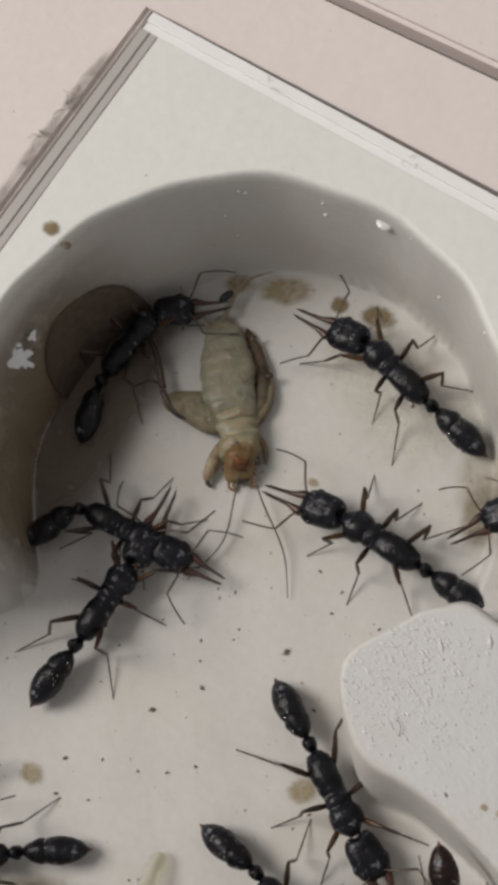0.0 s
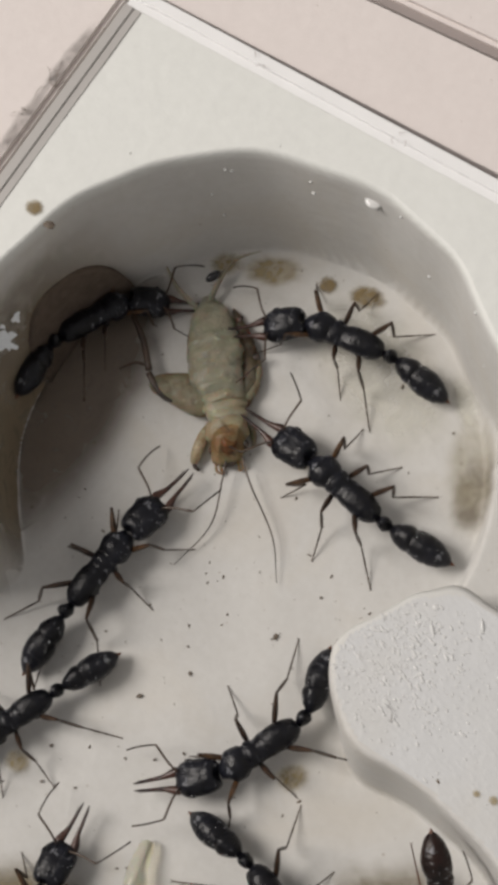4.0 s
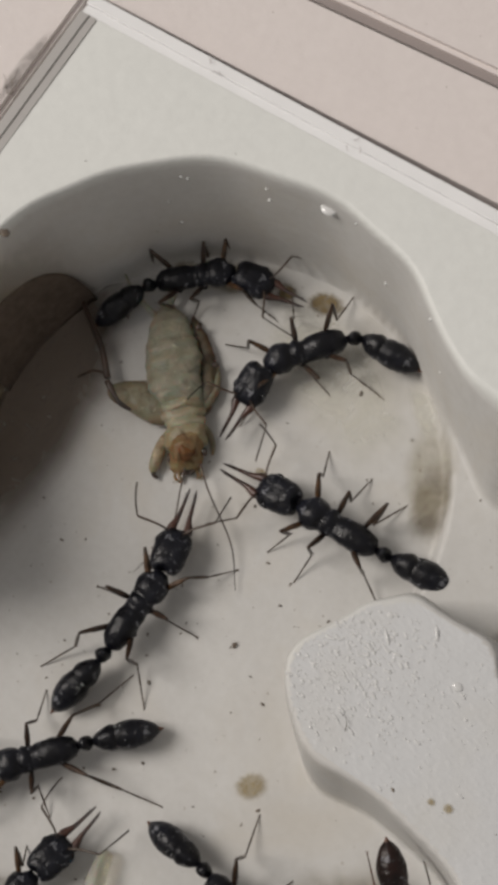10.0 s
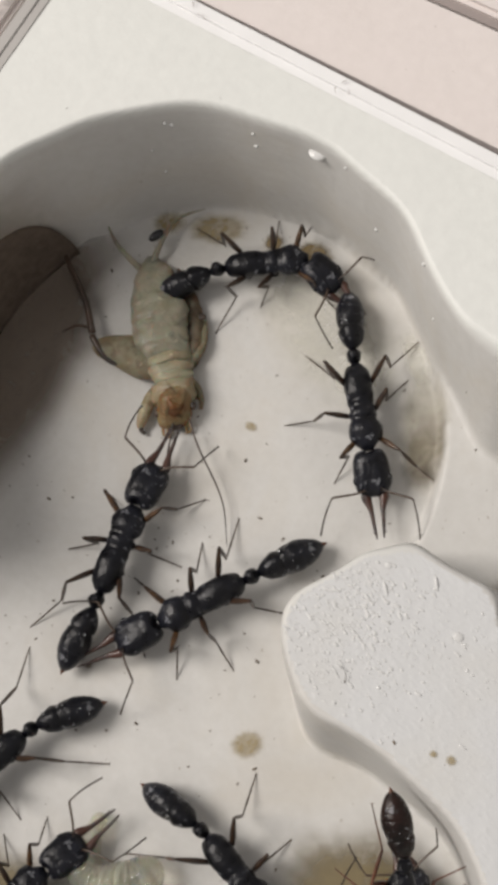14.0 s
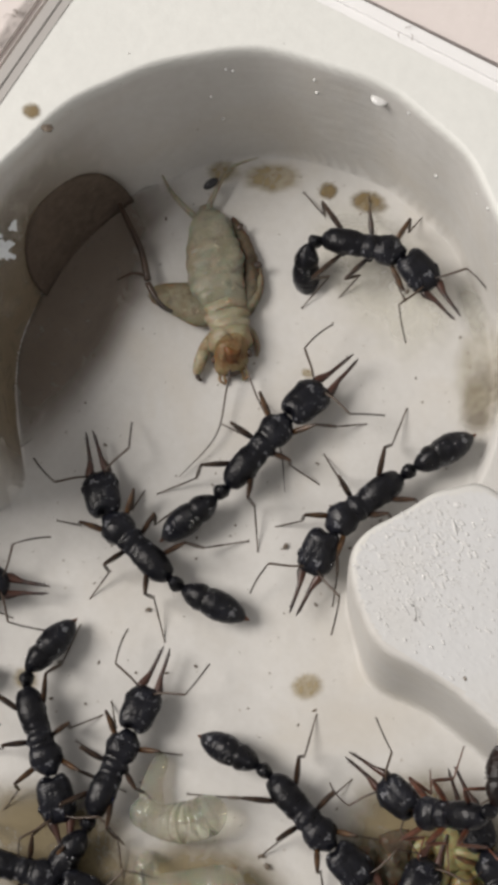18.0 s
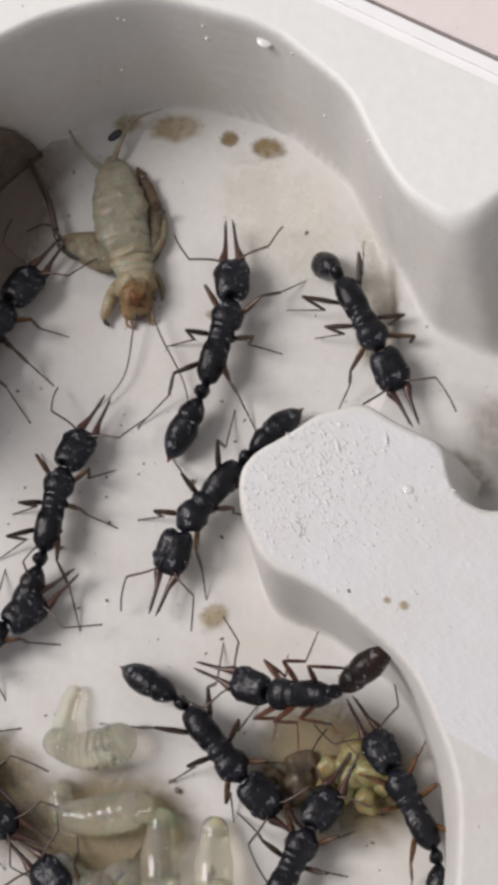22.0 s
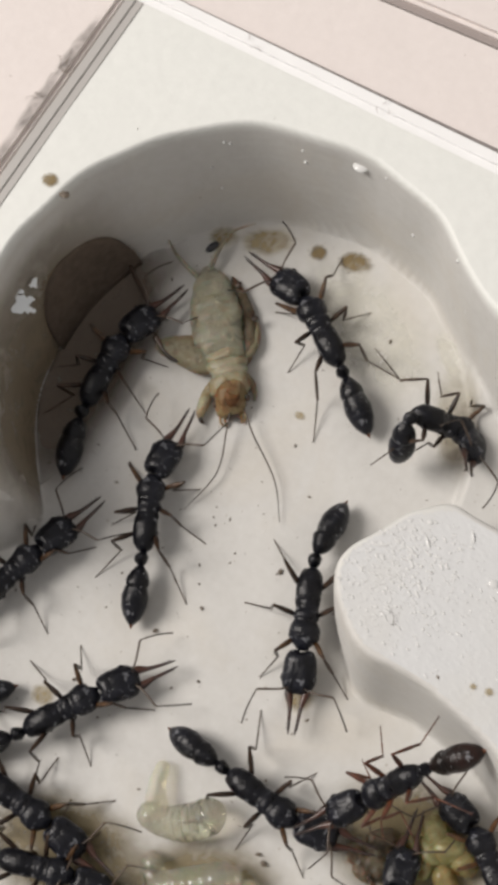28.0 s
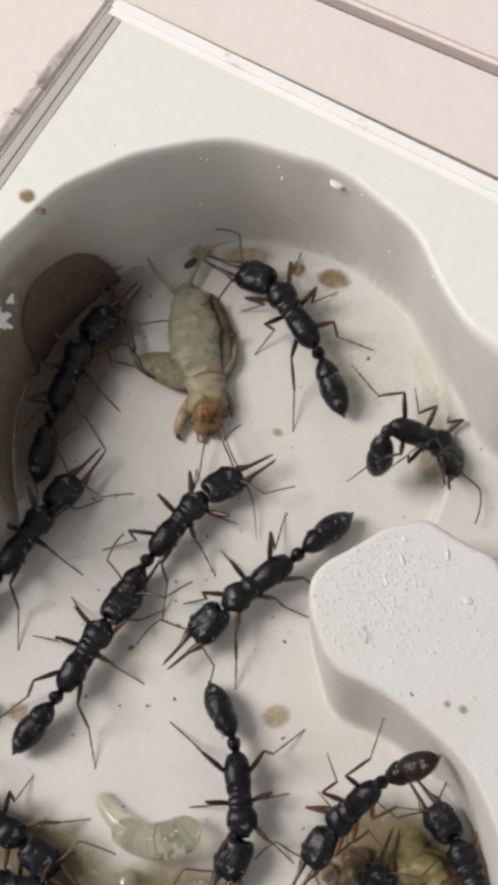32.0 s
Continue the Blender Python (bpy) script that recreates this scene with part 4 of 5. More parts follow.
# dusty bands that also paint the shade along the box's west edge
for k, (x, y, rx, ry) in enumerate(((-1.5, -6.0, 0.6, 3.4), (-1.5, -11.0, 0.65, 3.6), (-1.5, -16.4, 0.6, 4.0), (-1.5, -22.4, 0.6, 4.6))):
    stain(x, y, 11.2, rx, ry, DUST_SHADE, "grey dust and painted shade beside the nest box", 30 + k, 1.5 * k - 2, True, 11.2)


def wall_dirt_shade():
    """Soil and painted shade on the west wall beside the tunnel mouth, fading upwards."""
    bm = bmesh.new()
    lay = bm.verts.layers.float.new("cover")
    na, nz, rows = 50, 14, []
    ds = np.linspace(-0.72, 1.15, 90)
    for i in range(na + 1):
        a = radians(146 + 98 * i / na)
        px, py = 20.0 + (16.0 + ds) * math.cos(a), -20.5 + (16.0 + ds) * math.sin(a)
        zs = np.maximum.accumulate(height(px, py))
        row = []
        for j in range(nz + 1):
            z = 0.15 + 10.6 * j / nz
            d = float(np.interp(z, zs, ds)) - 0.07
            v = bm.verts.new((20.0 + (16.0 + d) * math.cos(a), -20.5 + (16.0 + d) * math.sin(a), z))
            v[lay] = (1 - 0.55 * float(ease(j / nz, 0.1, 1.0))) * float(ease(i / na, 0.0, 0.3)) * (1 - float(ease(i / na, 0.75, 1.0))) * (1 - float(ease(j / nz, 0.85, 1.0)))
            row.append(v)
        rows.append(row)
    for p, q in zip(rows, rows[1:]):
        for j in range(nz):
            bm.faces.new((p[j], q[j], q[j + 1], p[j + 1]))
    tagged(part("stain", bm, WALL_SOIL_SHADE), "brown soil and painted shade on the wall by the tunnel", "stain", "dried stains")


wall_dirt_shade()


def grit(x, y, z, r, seed):
    rnd = random.Random(seed)
    bm = bmesh.new()
    bmesh.ops.create_icosphere(bm, subdivisions=1, radius=1)
    for v in bm.verts:
        v.co = Vector((v.co.x * r * 1.5, v.co.y * r, v.co.z * r * 0.7)) * (0.75 + 0.5 * rnd.random())
    ob = part("crumb", bm, GRIT, smooth=False)
    ob.matrix_world = at(x, y, z + r * 0.5, 0, 0, rnd.random() * 360)
    tagged(ob, "dark brown crumb lying on the floor", "crumb", "crumbs on the floor")


for k, (x, y, r) in enumerate(((27.5, -28.2, 0.22), (25.3, -10.5, 0.17), (24.3, -33.0, 0.16), (22.5, -30.6, 0.12), (10.2, -24.2, 0.12), (31.0, -30.2, 0.13), (29.7, -11.4, 0.1), (36.8, -44.6, 0.28),
                               (22.4, -35.9, 0.2), (19.5, -41.5, 0.16), (26.8, -37.2, 0.13), (28.5, -24.6, 0.11), (30.9, -26.2, 0.12), (23.6, -20.2, 0.12), (18.2, -33.8, 0.1), (34.1, -40.2, 0.1), (21.6, -40.2, 0.13), (23.9, -39.5, 0.1), (25.5, -38.5, 0.12), (20.3, -43.6, 0.14), (22.3, -42.7, 0.1), (23.2, -31.7, 0.1), (36.2, -44.3, 0.2), (28.3, -23.1, 0.1))):
    grit(x, y, 0.02, r * 0.72, k)
grit(4.75, -15.75, H, 0.3, 77)


def specks():
    """Countless grains of dirt on the floor and a few on the plaster top."""
    rnd = random.Random(40)
    places = []
    while len(places) < 330:
        x, y = rnd.uniform(5, 50), rnd.uniform(-56, -4)
        d = float(rim(np.array(x), np.array(y))[0])
        if -0.9 < d < 0.9 or (d > 0 and rnd.random() > 0.25):
            continue
        r = 0.025 + 0.06 * rnd.random() ** 3
        places.append(Matrix.Translation((x, y, float(height(np.array(x), np.array(y))) + r * 0.3)) @ Matrix.Rotation(rnd.random() * 6, 4, "Z") @ Matrix.Diagonal((r * rnd.uniform(1, 2.4), r, r * 0.6, 1)))
    me = scatter("dirt_specks", places, 5)
    me.materials.append(GRIT)
    tagged(part("dirt_specks", me, None), "fine dark dirt specks on the plaster", "dirt", kind="stuff")


specks()


def scrap():
    root = new("flake")
    tagged(root, "torn bluish white plastic flake stuck on the rim", "scrap")
    root.matrix_world = at(3.7, -22.3, 9.0, 0, 48, 8)
    for k, (x, y, r, s) in enumerate(((0.2, 0, 0.75, 1), (1.4, -0.5, 0.8, 2), (-0.6, 1.2, 0.6, 3), (1.3, 1.2, 0.35, 4), (-1.2, 2.2, 0.3, 5), (-1.5, 3.0, 0.2, 6))):
        rnd = random.Random(s)
        bm = bmesh.new()
        low = [(x + r * q * math.cos(a), y + r * q * math.sin(a)) for a in np.linspace(0, 2 * math.pi, 25)[:-1] for q in [0.45 + 0.8 * rnd.random()]]
        lift = [0.3 * noise.noise(Vector((px, py, s))) for px, py in low]
        skin(bm, [[(px, py, z) for (px, py), z in zip(low, lift)], [(px, py, 0.07 + z) for (px, py), z in zip(low, lift)]])
        part("shred", bm, SCRAP, root, smooth=False)


scrap()


def wet_beads():
    """Low wet ripples and beads on the tip of the tongue, and drops on the rim and the back wall."""
    rnd = random.Random(5)
    root = new("water_beads")
    tagged(root, "small wet ripples scattered on the raised tongue", "water", kind="stuff")
    places = []
    for k in range(2600):
        x, y = rnd.uniform(33.0, 45.0), rnd.uniform(-31.0, -21.6)
        if float(tongue(np.array(x), np.array(y))) > -0.75 or rnd.random() > 0.06 + math.exp(-(((x - 36.0) / 3.2) ** 2 + ((y + 25.6) / 3.6) ** 2)):
            continue
        r = 0.035 + 0.05 * rnd.random() ** 3
        places.append(Matrix.Translation((x, y, float(height(np.array(x), np.array(y))))) @ Matrix.Rotation(-0.15 + rnd.uniform(-0.45, 0.45), 4, "Z") @ Matrix.Diagonal((r * (1.5 + 2.4 * rnd.random() ** 2), r, r * 0.55, 1)))
    for k in range(12):  # wet glints on the upper back wall
        a, d = radians(rnd.uniform(45, 150)), rnd.uniform(-0.4, 0.4)
        x, y = 20.0 + (16.0 + d) * math.cos(a), -20.5 + (16.0 + d) * math.sin(a)
        r = rnd.uniform(0.05, 0.15)
        places.append(Matrix.Translation((x, y, float(height(np.array(x), np.array(y))))) @ Matrix.Diagonal((r, r, r * 0.8, 1)))
    me = scatter("beads", places)
    me.materials.append(WET)
    part("beads", me, None, root)
    bm = bmesh.new()
    for x, y, a in ((39.2, -22.1, -0.9), (37.1, -23.7, -0.75)):  # bright wet ridges
        tube(bm, [(x - 0.45 * math.cos(a), y - 0.45 * math.sin(a), H - 0.03, 0.04), (x, y, H, 0.11), (x + 0.45 * math.cos(a), y + 0.45 * math.sin(a), H - 0.03, 0.05)], 8, 4)
    for x, y, r in ((36.6, -22.6, 0.16), (41.6, -23.9, 0.24), (20.2, -4.2, 0.42)):
        egg(bm, (x, y, float(height(np.array(x), np.array(y)))), (r * 1.3, r, r * 0.35), 14)
    part("drops", bm, WET, root)


wet_beads()


def lint(x, y, z, n, long, seed, label, material):
    rnd = random.Random(seed)
    root = new("lint")
    tagged(root, label, "lint")
    root.matrix_world = at(x, y, z)
    for k in range(n):
        a, ox, oy = rnd.random() * 6.3, 0.5 * rnd.uniform(-1, 1), 0.5 * rnd.uniform(-1, 1)
        bm = bmesh.new()
        p = [(ox + long * u * math.cos(a + 0.8 * u), oy + long * u * math.sin(a + 0.8 * u), 0.08 + 0.5 * u * (1 - u), 0.024 * (1 - 0.6 * u)) for u in (0, 0.35, 0.7, 1)]
        tube(bm, p, 5, 4)
        part("fibre", bm, material, root)


lint(-1.7, -7.7, 11.2, 6, 1.1, 3, "tuft of dark fibres on the pale table board", GRIT)
lint(-1.6, -10.1, 11.2, 3, 0.8, 9, "few dark fibres in the dust of the board", GRIT)
lint(38.3, -28.9, H, 1, 0.9, 4, "short dark fibre lying on the wet tongue", BROWNLEG)
lint(9.9, -0.6, H + 0.16, 3, 0.4, 6, "speck of grey lint on the acrylic edge", SEAM)
lint(20.0, -0.55, H + 0.16, 3, 0.4, 8, "speck of grey lint on the acrylic edge", SEAM)


# ---- movement ----
def glide(table, t):
    """Smooth values between the rows of a table, with no overshoot."""
    ts = [r[0] for r in table]
    if t <= ts[0]:
        return list(table[0][1:])
    if t >= ts[-1]:
        return list(table[-1][1:])
    i = max(k for k in range(len(ts)) if ts[k] <= t)
    h = ts[i + 1] - ts[i]
    u = (t - ts[i]) / h
    out = []
    for c in range(1, len(table[0])):
        p = [table[k][c] for k in range(len(ts))]
        slope = [(p[k + 1] - p[k]) / (ts[k + 1] - ts[k]) for k in range(len(ts) - 1)]

        def tangent(k):
            if k == 0 or k == len(ts) - 1:
                return 0.0
            a, b = slope[k - 1], slope[k]
            return 0.0 if a * b <= 0 else 2 * a * b / (a + b)

        m0, m1 = tangent(i) * h, tangent(i + 1) * h
        out.append((2 * u**3 - 3 * u**2 + 1) * p[i] + (u**3 - 2 * u**2 + u) * m0 + (3 * u**2 - 2 * u**3) * p[i + 1] + (u**3 - u**2) * m1)
    return out


def bone(o, d, hint):
    """A pose at o whose x axis points along d."""
    x = d.normalized()
    y = hint.cross(x).normalized()
    z = x.cross(y)
    return Matrix(((x.x, y.x, z.x, o.x * S), (x.y, y.y, z.y, o.y * S), (x.z, y.z, z.z, o.z * S), (0, 0, 0, 1)))


def leg_pose(kind, side, foot):
    """Thigh, shin and foot from the hip to a foothold in the ant's own space."""
    f, t, s = BONES[kind]
    hip = Vector(HIPS[kind])
    hip.y *= side
    out = Vector((foot.x - hip.x, foot.y - hip.y, 0)).normalized()
    ankle = foot - out * math.sqrt(s * s - 0.64) + Vector((0, 0, 0.8))
    way = ankle - hip
    far = min(max(way.length, abs(f - t) + 0.1), (f + t) * 0.985)
    if way.dot(out) < 0.6:
        way = out * 0.9 + Vector((0, 0, way.z))
        far = min(max(way.length, abs(f - t) + 0.1), (f + t) * 0.985)
    way = way.normalized()
    ankle = hip + way * far
    a = math.acos(max(-1, min(1, (f * f + far * far - t * t) / (2 * f * far))))
    up = (Vector((0, 0, 1)) - way * way.z).normalized()
    knee = hip + (way * math.cos(a) + up * math.sin(a)) * f
    flat = Vector((0, 0, 1))
    thigh = bone(hip, knee - hip, flat)
    shin = bone(knee, ankle - knee, flat if abs((ankle - knee).normalized().z) < 0.95 else out)
    toe = bone(ankle, foot - ankle, flat)
    back = thigh.inverted()
    return thigh, back @ shin, back @ toe


def lean_rows(rows):
    """Leaves out rows that rest between equal neighbours."""
    same = [all(abs(a - b) < 1e-7 for ra, rb in zip(x[1], y[1]) for a, b in zip(ra, rb)) for x, y in zip(rows, rows[1:])]
    return [r for i, r in enumerate(rows) if i in (0, len(rows) - 1) or not (same[i - 1] and same[i])]


def crawl(a, table, lift=0.0, seed=0, dive=0.0, wall=0.0, arch=None):
    """Keys the legs, head, waist and feelers of an ant that follows the table (seconds, x, y, heading, turn of the head, turn of the gaster).
    Returns the rows for the ant itself."""
    rnd = random.Random(seed)
    step = 0.2
    times = [round(k * step, 3) for k in range(161)]
    size = a["size"]
    states = [glide(table, t) for t in times]
    curl = [float(ease(t, arch[0] - 1.2, arch[0])) * (1 - float(ease(t, arch[1], arch[1] + 0.8))) if arch else 0.0 for t in times]
    for q in states:  # the table holds for a height of 2.35 over the floor; carry it down along the line of sight
        q[0] += (q[0] - 50.0) * (2.35 - BODY_Z) * size / 92
        q[1] += (q[1] + 36.0) * (2.35 - BODY_Z) * size / 92
    roots = []
    tilts, rise = [], []
    for t, (x, y, hd, h, g) in zip(times, states):
        c, s = math.cos(radians(hd)), math.sin(radians(hd))
        rear = float(ease(float(rim(np.array(x - 6 * c), np.array(y - 6 * s))[1]), -2.0, 0.8)) * float(ease(wall - t, 0.0, 1.5))
        tilts.append(dive + 20 * rear + (0 if dive or t < wall else 44 * float(ease(abs(g) + abs(h), 110, 160))))
        under = [float(height(np.array(x + q * c), np.array(y + q * s))) for q in (0.0, 2.5)]
        rise.append((max([u for u in under if u < 2.4] + [0.0]) if not lift else 0.0) + 0.5 * rear)
    for i, (x, y, hd, _, _) in enumerate(states):  # a smooth climb where the floor steps up
        up = sum(rise[max(0, i - 3) : i + 4]) / len(rise[max(0, i - 3) : i + 4])
        roots.append(at(x, y, BODY_Z * size + lift + up + 1.1 * curl[i], 0, tilts[i], hd))
    plain = [Matrix.Translation(m.translation / S) @ m.to_quaternion().to_matrix().to_4x4() for m in roots]
    # footholds: each foot stays where it stands until the body has left it behind
    for kind, side, leg, shin, toe in a["legs"]:
        rx, ry = RESTS[kind]
        jitter = Vector((rnd.uniform(-1.3, 1.3), rnd.uniform(-1.0, 0.8), 0))
        jitter.y *= side
        rest = Vector((rx, side * ry, -BODY_Z)) + jitter
        group = (kind == "middle") ^ (side > 0)
        foot = plain[0] @ (rest * size)
        rows = ([], [], [])
        for i, t in enumerate(times):
            inv = plain[i].inverted()
            local = (inv @ foot) / size
            if dive:  # clinging to the wall, legs held as at rest
                local = rest * 0.9
            off = 0.0 if dive else (local - rest).length
            turn = (i % 2 == 0) == group
            if off > 2.3 or (off > 1.1 and turn):
                nxt = plain[min(i + 1, len(plain) - 1)]
                lead = (nxt @ (rest * size)) - (plain[i] @ (rest * size))
                foot = plain[i] @ (rest * size) + lead * 1.5
                local = (inv @ foot) / size
            if tilts[i] < 3:
                local.z = -BODY_Z - 1.1 * curl[i] / size
            for r, m in zip(rows, leg_pose(kind, side, local)):
                r.append((t, m))
        for ob, r in zip((leg, shin, toe), rows):
            walk(ob, lean_rows(r))
    head, waist, tail = [], [], []
    for t, tilt, bow, (_, _, _, h, g) in zip(times, tilts, curl, states):
        wob = 1.5 * math.sin(1.7 * t + seed)
        head.append((t, at(2.7, 0, -0.05, 0, 6 - (0.3 if t < wall else 0.8) * tilt, max(-120, min(120, h)) + wob)))
        g = max(-135, min(135, g))
        w = at(-2.72, 0, -0.1, 0, -14 * bow, g * 0.45)
        waist.append((t, w))
        tail.append((t, w @ at(-1.1, 0, -0.05, 0, -6 - 36 * bow if dive or t < wall else -6 - 0.9 * tilt - 36 * bow, g * 0.6)))
    walk(a["head"], head)
    walk(a["petiole"], lean_rows(waist))
    walk(a["gaster"], lean_rows(tail))
    for ob, side in a["feelers"]:
        p, q = rnd.random() * 6, 1.1 + rnd.random()
        walk(ob, [(t, at(2.5, side * 0.42, 0.40, 0, 10 * math.sin(q * 1.3 * t + p), side * (14 * math.sin(q * t + p) + rnd.uniform(-4, 4)))) for t in times[::2]])
    return lean_rows(list(zip(times, roots)))


def motions():
    walk(larva_neck, [(t, at(*NECK_AT, 0, 0, turn)) for t, turn in ((0, 117), (25, 117), (28.6, 122), (29.4, 126), (29.8, 138), (30.2, 152), (30.6, 163), (31, 170), (32, 171))])
    walk(ants["A"]["root"], crawl(ants["A"], [(0, 7.5, -17.2, 87.1, -49.4, 18), (1, 7.2, -17.5, 77.6, -38.7, 5.7), (2, 7.5, -17.5, 77.5, -42.9, -8), (5, 5.8, -17.6, 65.6, -42, 35.1), (6, 6, -17.3, 60.3, -36.4, 26.2), (7, 6.2, -17.2, 63.9, -44, 6), (8, 6.9, -16.2, 60.3, -36.2, 11.3), (9, 8.7, -13.9, 44.1, -34.2, 25.8), (10, 12.3, -9.9, 39.6, -33.3, 26.3), (11, 14.1, -8.8, 27.4, -27.7, 26.1), (12, 17.9, -8.2, 12.3, -15.3, 13), (13, 19.1, -8.2, 14.3, -25.2, 25), (14, 18.4, -9.2, 35.9, -51.3, 17), (17, 18.6, -9, 23.7, -57.9, 95.9), (18, 22.2, -10.2, 18.7, -39.7, 75.4), (19, 27.6, -12.1, -27.8, -20.8, 69.6), (20, 30.8, -13.8, -51.4, -3.8, 61.8), (21, 31.3, -14.6, -49.6, 14.5, 15.6), (22, 32.1, -14.5, -31.8, -5.1, 9.3), (23, 32.1, -14.45, 14, -128, 138), (24, 31.6, -13.95, 24, -128, 138), (25, 31.9, -14.75, 24, -128, 138), (26, 32.2, -15.05, 24, -128, 138), (29, 32.5, -14.65, 24, -128, 138), (30, 32.5, -14.55, 24, -128, 138), (31, 32.2, -14.75, 24, -128, 138), (32, 32.4, -14.55, 24, -128, 138)], 0, 1, 0, 10.0, (17.0, 22.2)))
    walk(ants["B"]["root"], crawl(ants["B"], [(0, 23.7, -9.7, 167.2, 16.7, 2.9), (1, 23.7, -10.1, 173.6, 23, -10.2), (2, 22.7, -10.2, 171.2, 32.3, -8.2), (5, 20.5, -10.1, 194, 28.2, -20.3), (6, 22.2, -8.9, 191.8, 26.6, -38.7), (7, 21.8, -9, 191.8, 22.8, -36.6), (8, 22, -9, 200.3, 42, -37.6), (9, 21, -10.3, 230.5, 50.5, -54), (10, 21.3, -10.5, 229.6, 44.4, -44.2), (11, 22.5, -11.2, 237.1, 51.6, -55.2), (12, 25, -12.5, 290.4, 43.3, -80.2), (13, 26.6, -13.5, 322, 23.5, -60.1), (14, 28.5, -14.1, 310.9, -2.3, -3.7), (17, 31.1, -19.8, 257.4, 5.3, 9.5), (18, 30.6, -23.7, 248.1, 30.1, -5.2), (19, 30.4, -27.5, 277.6, 28.5, -32.1), (20, 30, -27.8, 274.7, 12.3, -27.4), (21, 29.6, -28, 256.1, -4.3, -7.6), (22, 29.6, -28.6, 259, 22.6, -4.8), (23, 31.6, -30.9, 306.4, 33.9, -21), (24, 33.2, -32.4, 333.5, 12.7, -23.9), (25, 33.9, -32.7, 333.8, 21.1, -17.8), (26, 34.1, -32.7, 339.6, 13.6, -22.2), (28.5, 30.4, -29.2, 290.4, -1.2, -19), (29, 30.3, -29.2, 292.4, 1.5, -15.4), (30, 29.9, -28.6, 289.3, -10.5, -37.2), (31, 28.8, -28.2, 261.3, -4.1, -7.8), (32, 27.9, -28.1, 247.2, 10.1, 4.7)], 0, 2, 0))
    walk(ants["C"]["root"], crawl(ants["C"], [(0, 29, -19.4, 179.7, 12, -1.6), (1, 28.8, -19.4, 173.2, -0.9, 21.4), (2, 27.2, -18.6, 167.4, 5, 6.2), (5, 26.3, -18.3, 171.4, 7.8, 16.7), (6, 26.3, -17.7, 158, 11.1, 21.2), (7, 25.8, -17.6, 155.7, 21.3, 9.1), (8, 26.3, -17.5, 168.4, 6.5, 7), (9, 27, -18, 164.5, 21.8, 6.6), (10, 29.3, -18.9, 181.3, 2.5, 5.9), (11, 30.2, -19.1, 187.4, -0.2, 5.6), (11.5, 31.5, -21.3, 217.7, 13.8, -1.8), (12, 29.7, -22.9, 241.6, 20.4, -10.7), (13, 27.9, -26.6, 243.8, 11.2, -1.6), (14, 26.7, -29.1, 238.4, -2.6, -0), (16.5, 22.4, -32.3, 199.8, -7.2, 14), (17, 22.6, -33.5, 186, -10.5, 19.9), (18, 20.3, -33.1, 168, -33, 18.7), (19, 15.5, -30.8, 139.2, -35.4, 23.2), (20, 13.8, -29.8, 118.5, -32.2, 14.9), (21, 12.8, -28, 106.9, -15.9, 3.2), (22, 11.7, -27, 96.7, -13.6, 11), (23, 10.9, -26.8, 105.2, -18.3, 9.5), (24, 10.4, -25.7, 110, -28, 5.2), (25, 9.6, -24.3, 101.4, -32.4, 9.2), (26, 9.9, -23.4, 99.6, -33.1, 2.6), (29, 9.5, -22.5, 94, -20.4, 13.6), (30, 9, -23.1, 104.5, -23.2, 5.9), (31, 8.4, -23.1, 106.3, -27.7, 16.5), (32, 8.4, -22.3, 101.8, -23.1, 7.5)], 0, 3, 0))
    walk(ants["D"]["root"], crawl(ants["D"], [(0, 16.6, -32, 89.8, 9.1, -4.7), (1, 16.5, -31.7, 88.3, -1.1, -2.6), (2, 16.6, -31.4, 85, -3.5, 2), (5, 16.2, -30.7, 85.6, -4.2, 2.2), (6, 16.3, -32.5, 87.3, -34.4, 2.1), (7, 17.6, -31.9, 68.4, -26.9, 13.7), (8, 20.6, -30.7, 44.8, -17.7, 12.7), (9, 22.1, -29.7, 62.8, 7.4, -6.2), (10, 21.7, -29.8, 88.3, 15.9, -9.8), (11, 20.8, -29.7, 100.4, 11.3, -11.5), (12, 20.5, -28.6, 105.7, -1, -11.3), (13, 20.8, -29.9, 103.2, -1.7, -10.7), (14, 20.6, -29.1, 101.4, -4.3, -6.9), (16.5, 21.8, -28.2, 69.1, -9.2, 16), (17, 22, -27, 67, -14.7, 17), (18, 23.4, -24.3, 81.5, -6.5, -13.3), (19, 24, -24.2, 78.6, 3.7, -13), (20, 24.2, -23.6, 84.5, 11.6, -9.1), (21, 24.3, -22.2, 104.1, 22.2, -18.3), (22, 24.9, -19.9, 103.7, 22, -11.3), (23, 24.7, -18, 116.4, 7.7, -17.3), (24, 24.4, -15.3, 128.9, 32.1, -7.2), (25, 23, -13.5, 137.1, 35.1, -12.6), (26, 22, -13, 144.8, 31.8, -10.4), (29, 21.1, -12.6, 148.6, 20.2, -2.7), (30, 20.1, -11.6, 153, 28.7, -8), (31, 20, -11.1, 151.2, 28.5, -7.2), (32, 19.8, -10.9, 152.9, 31.9, -10.4)], 0, 4, 0))
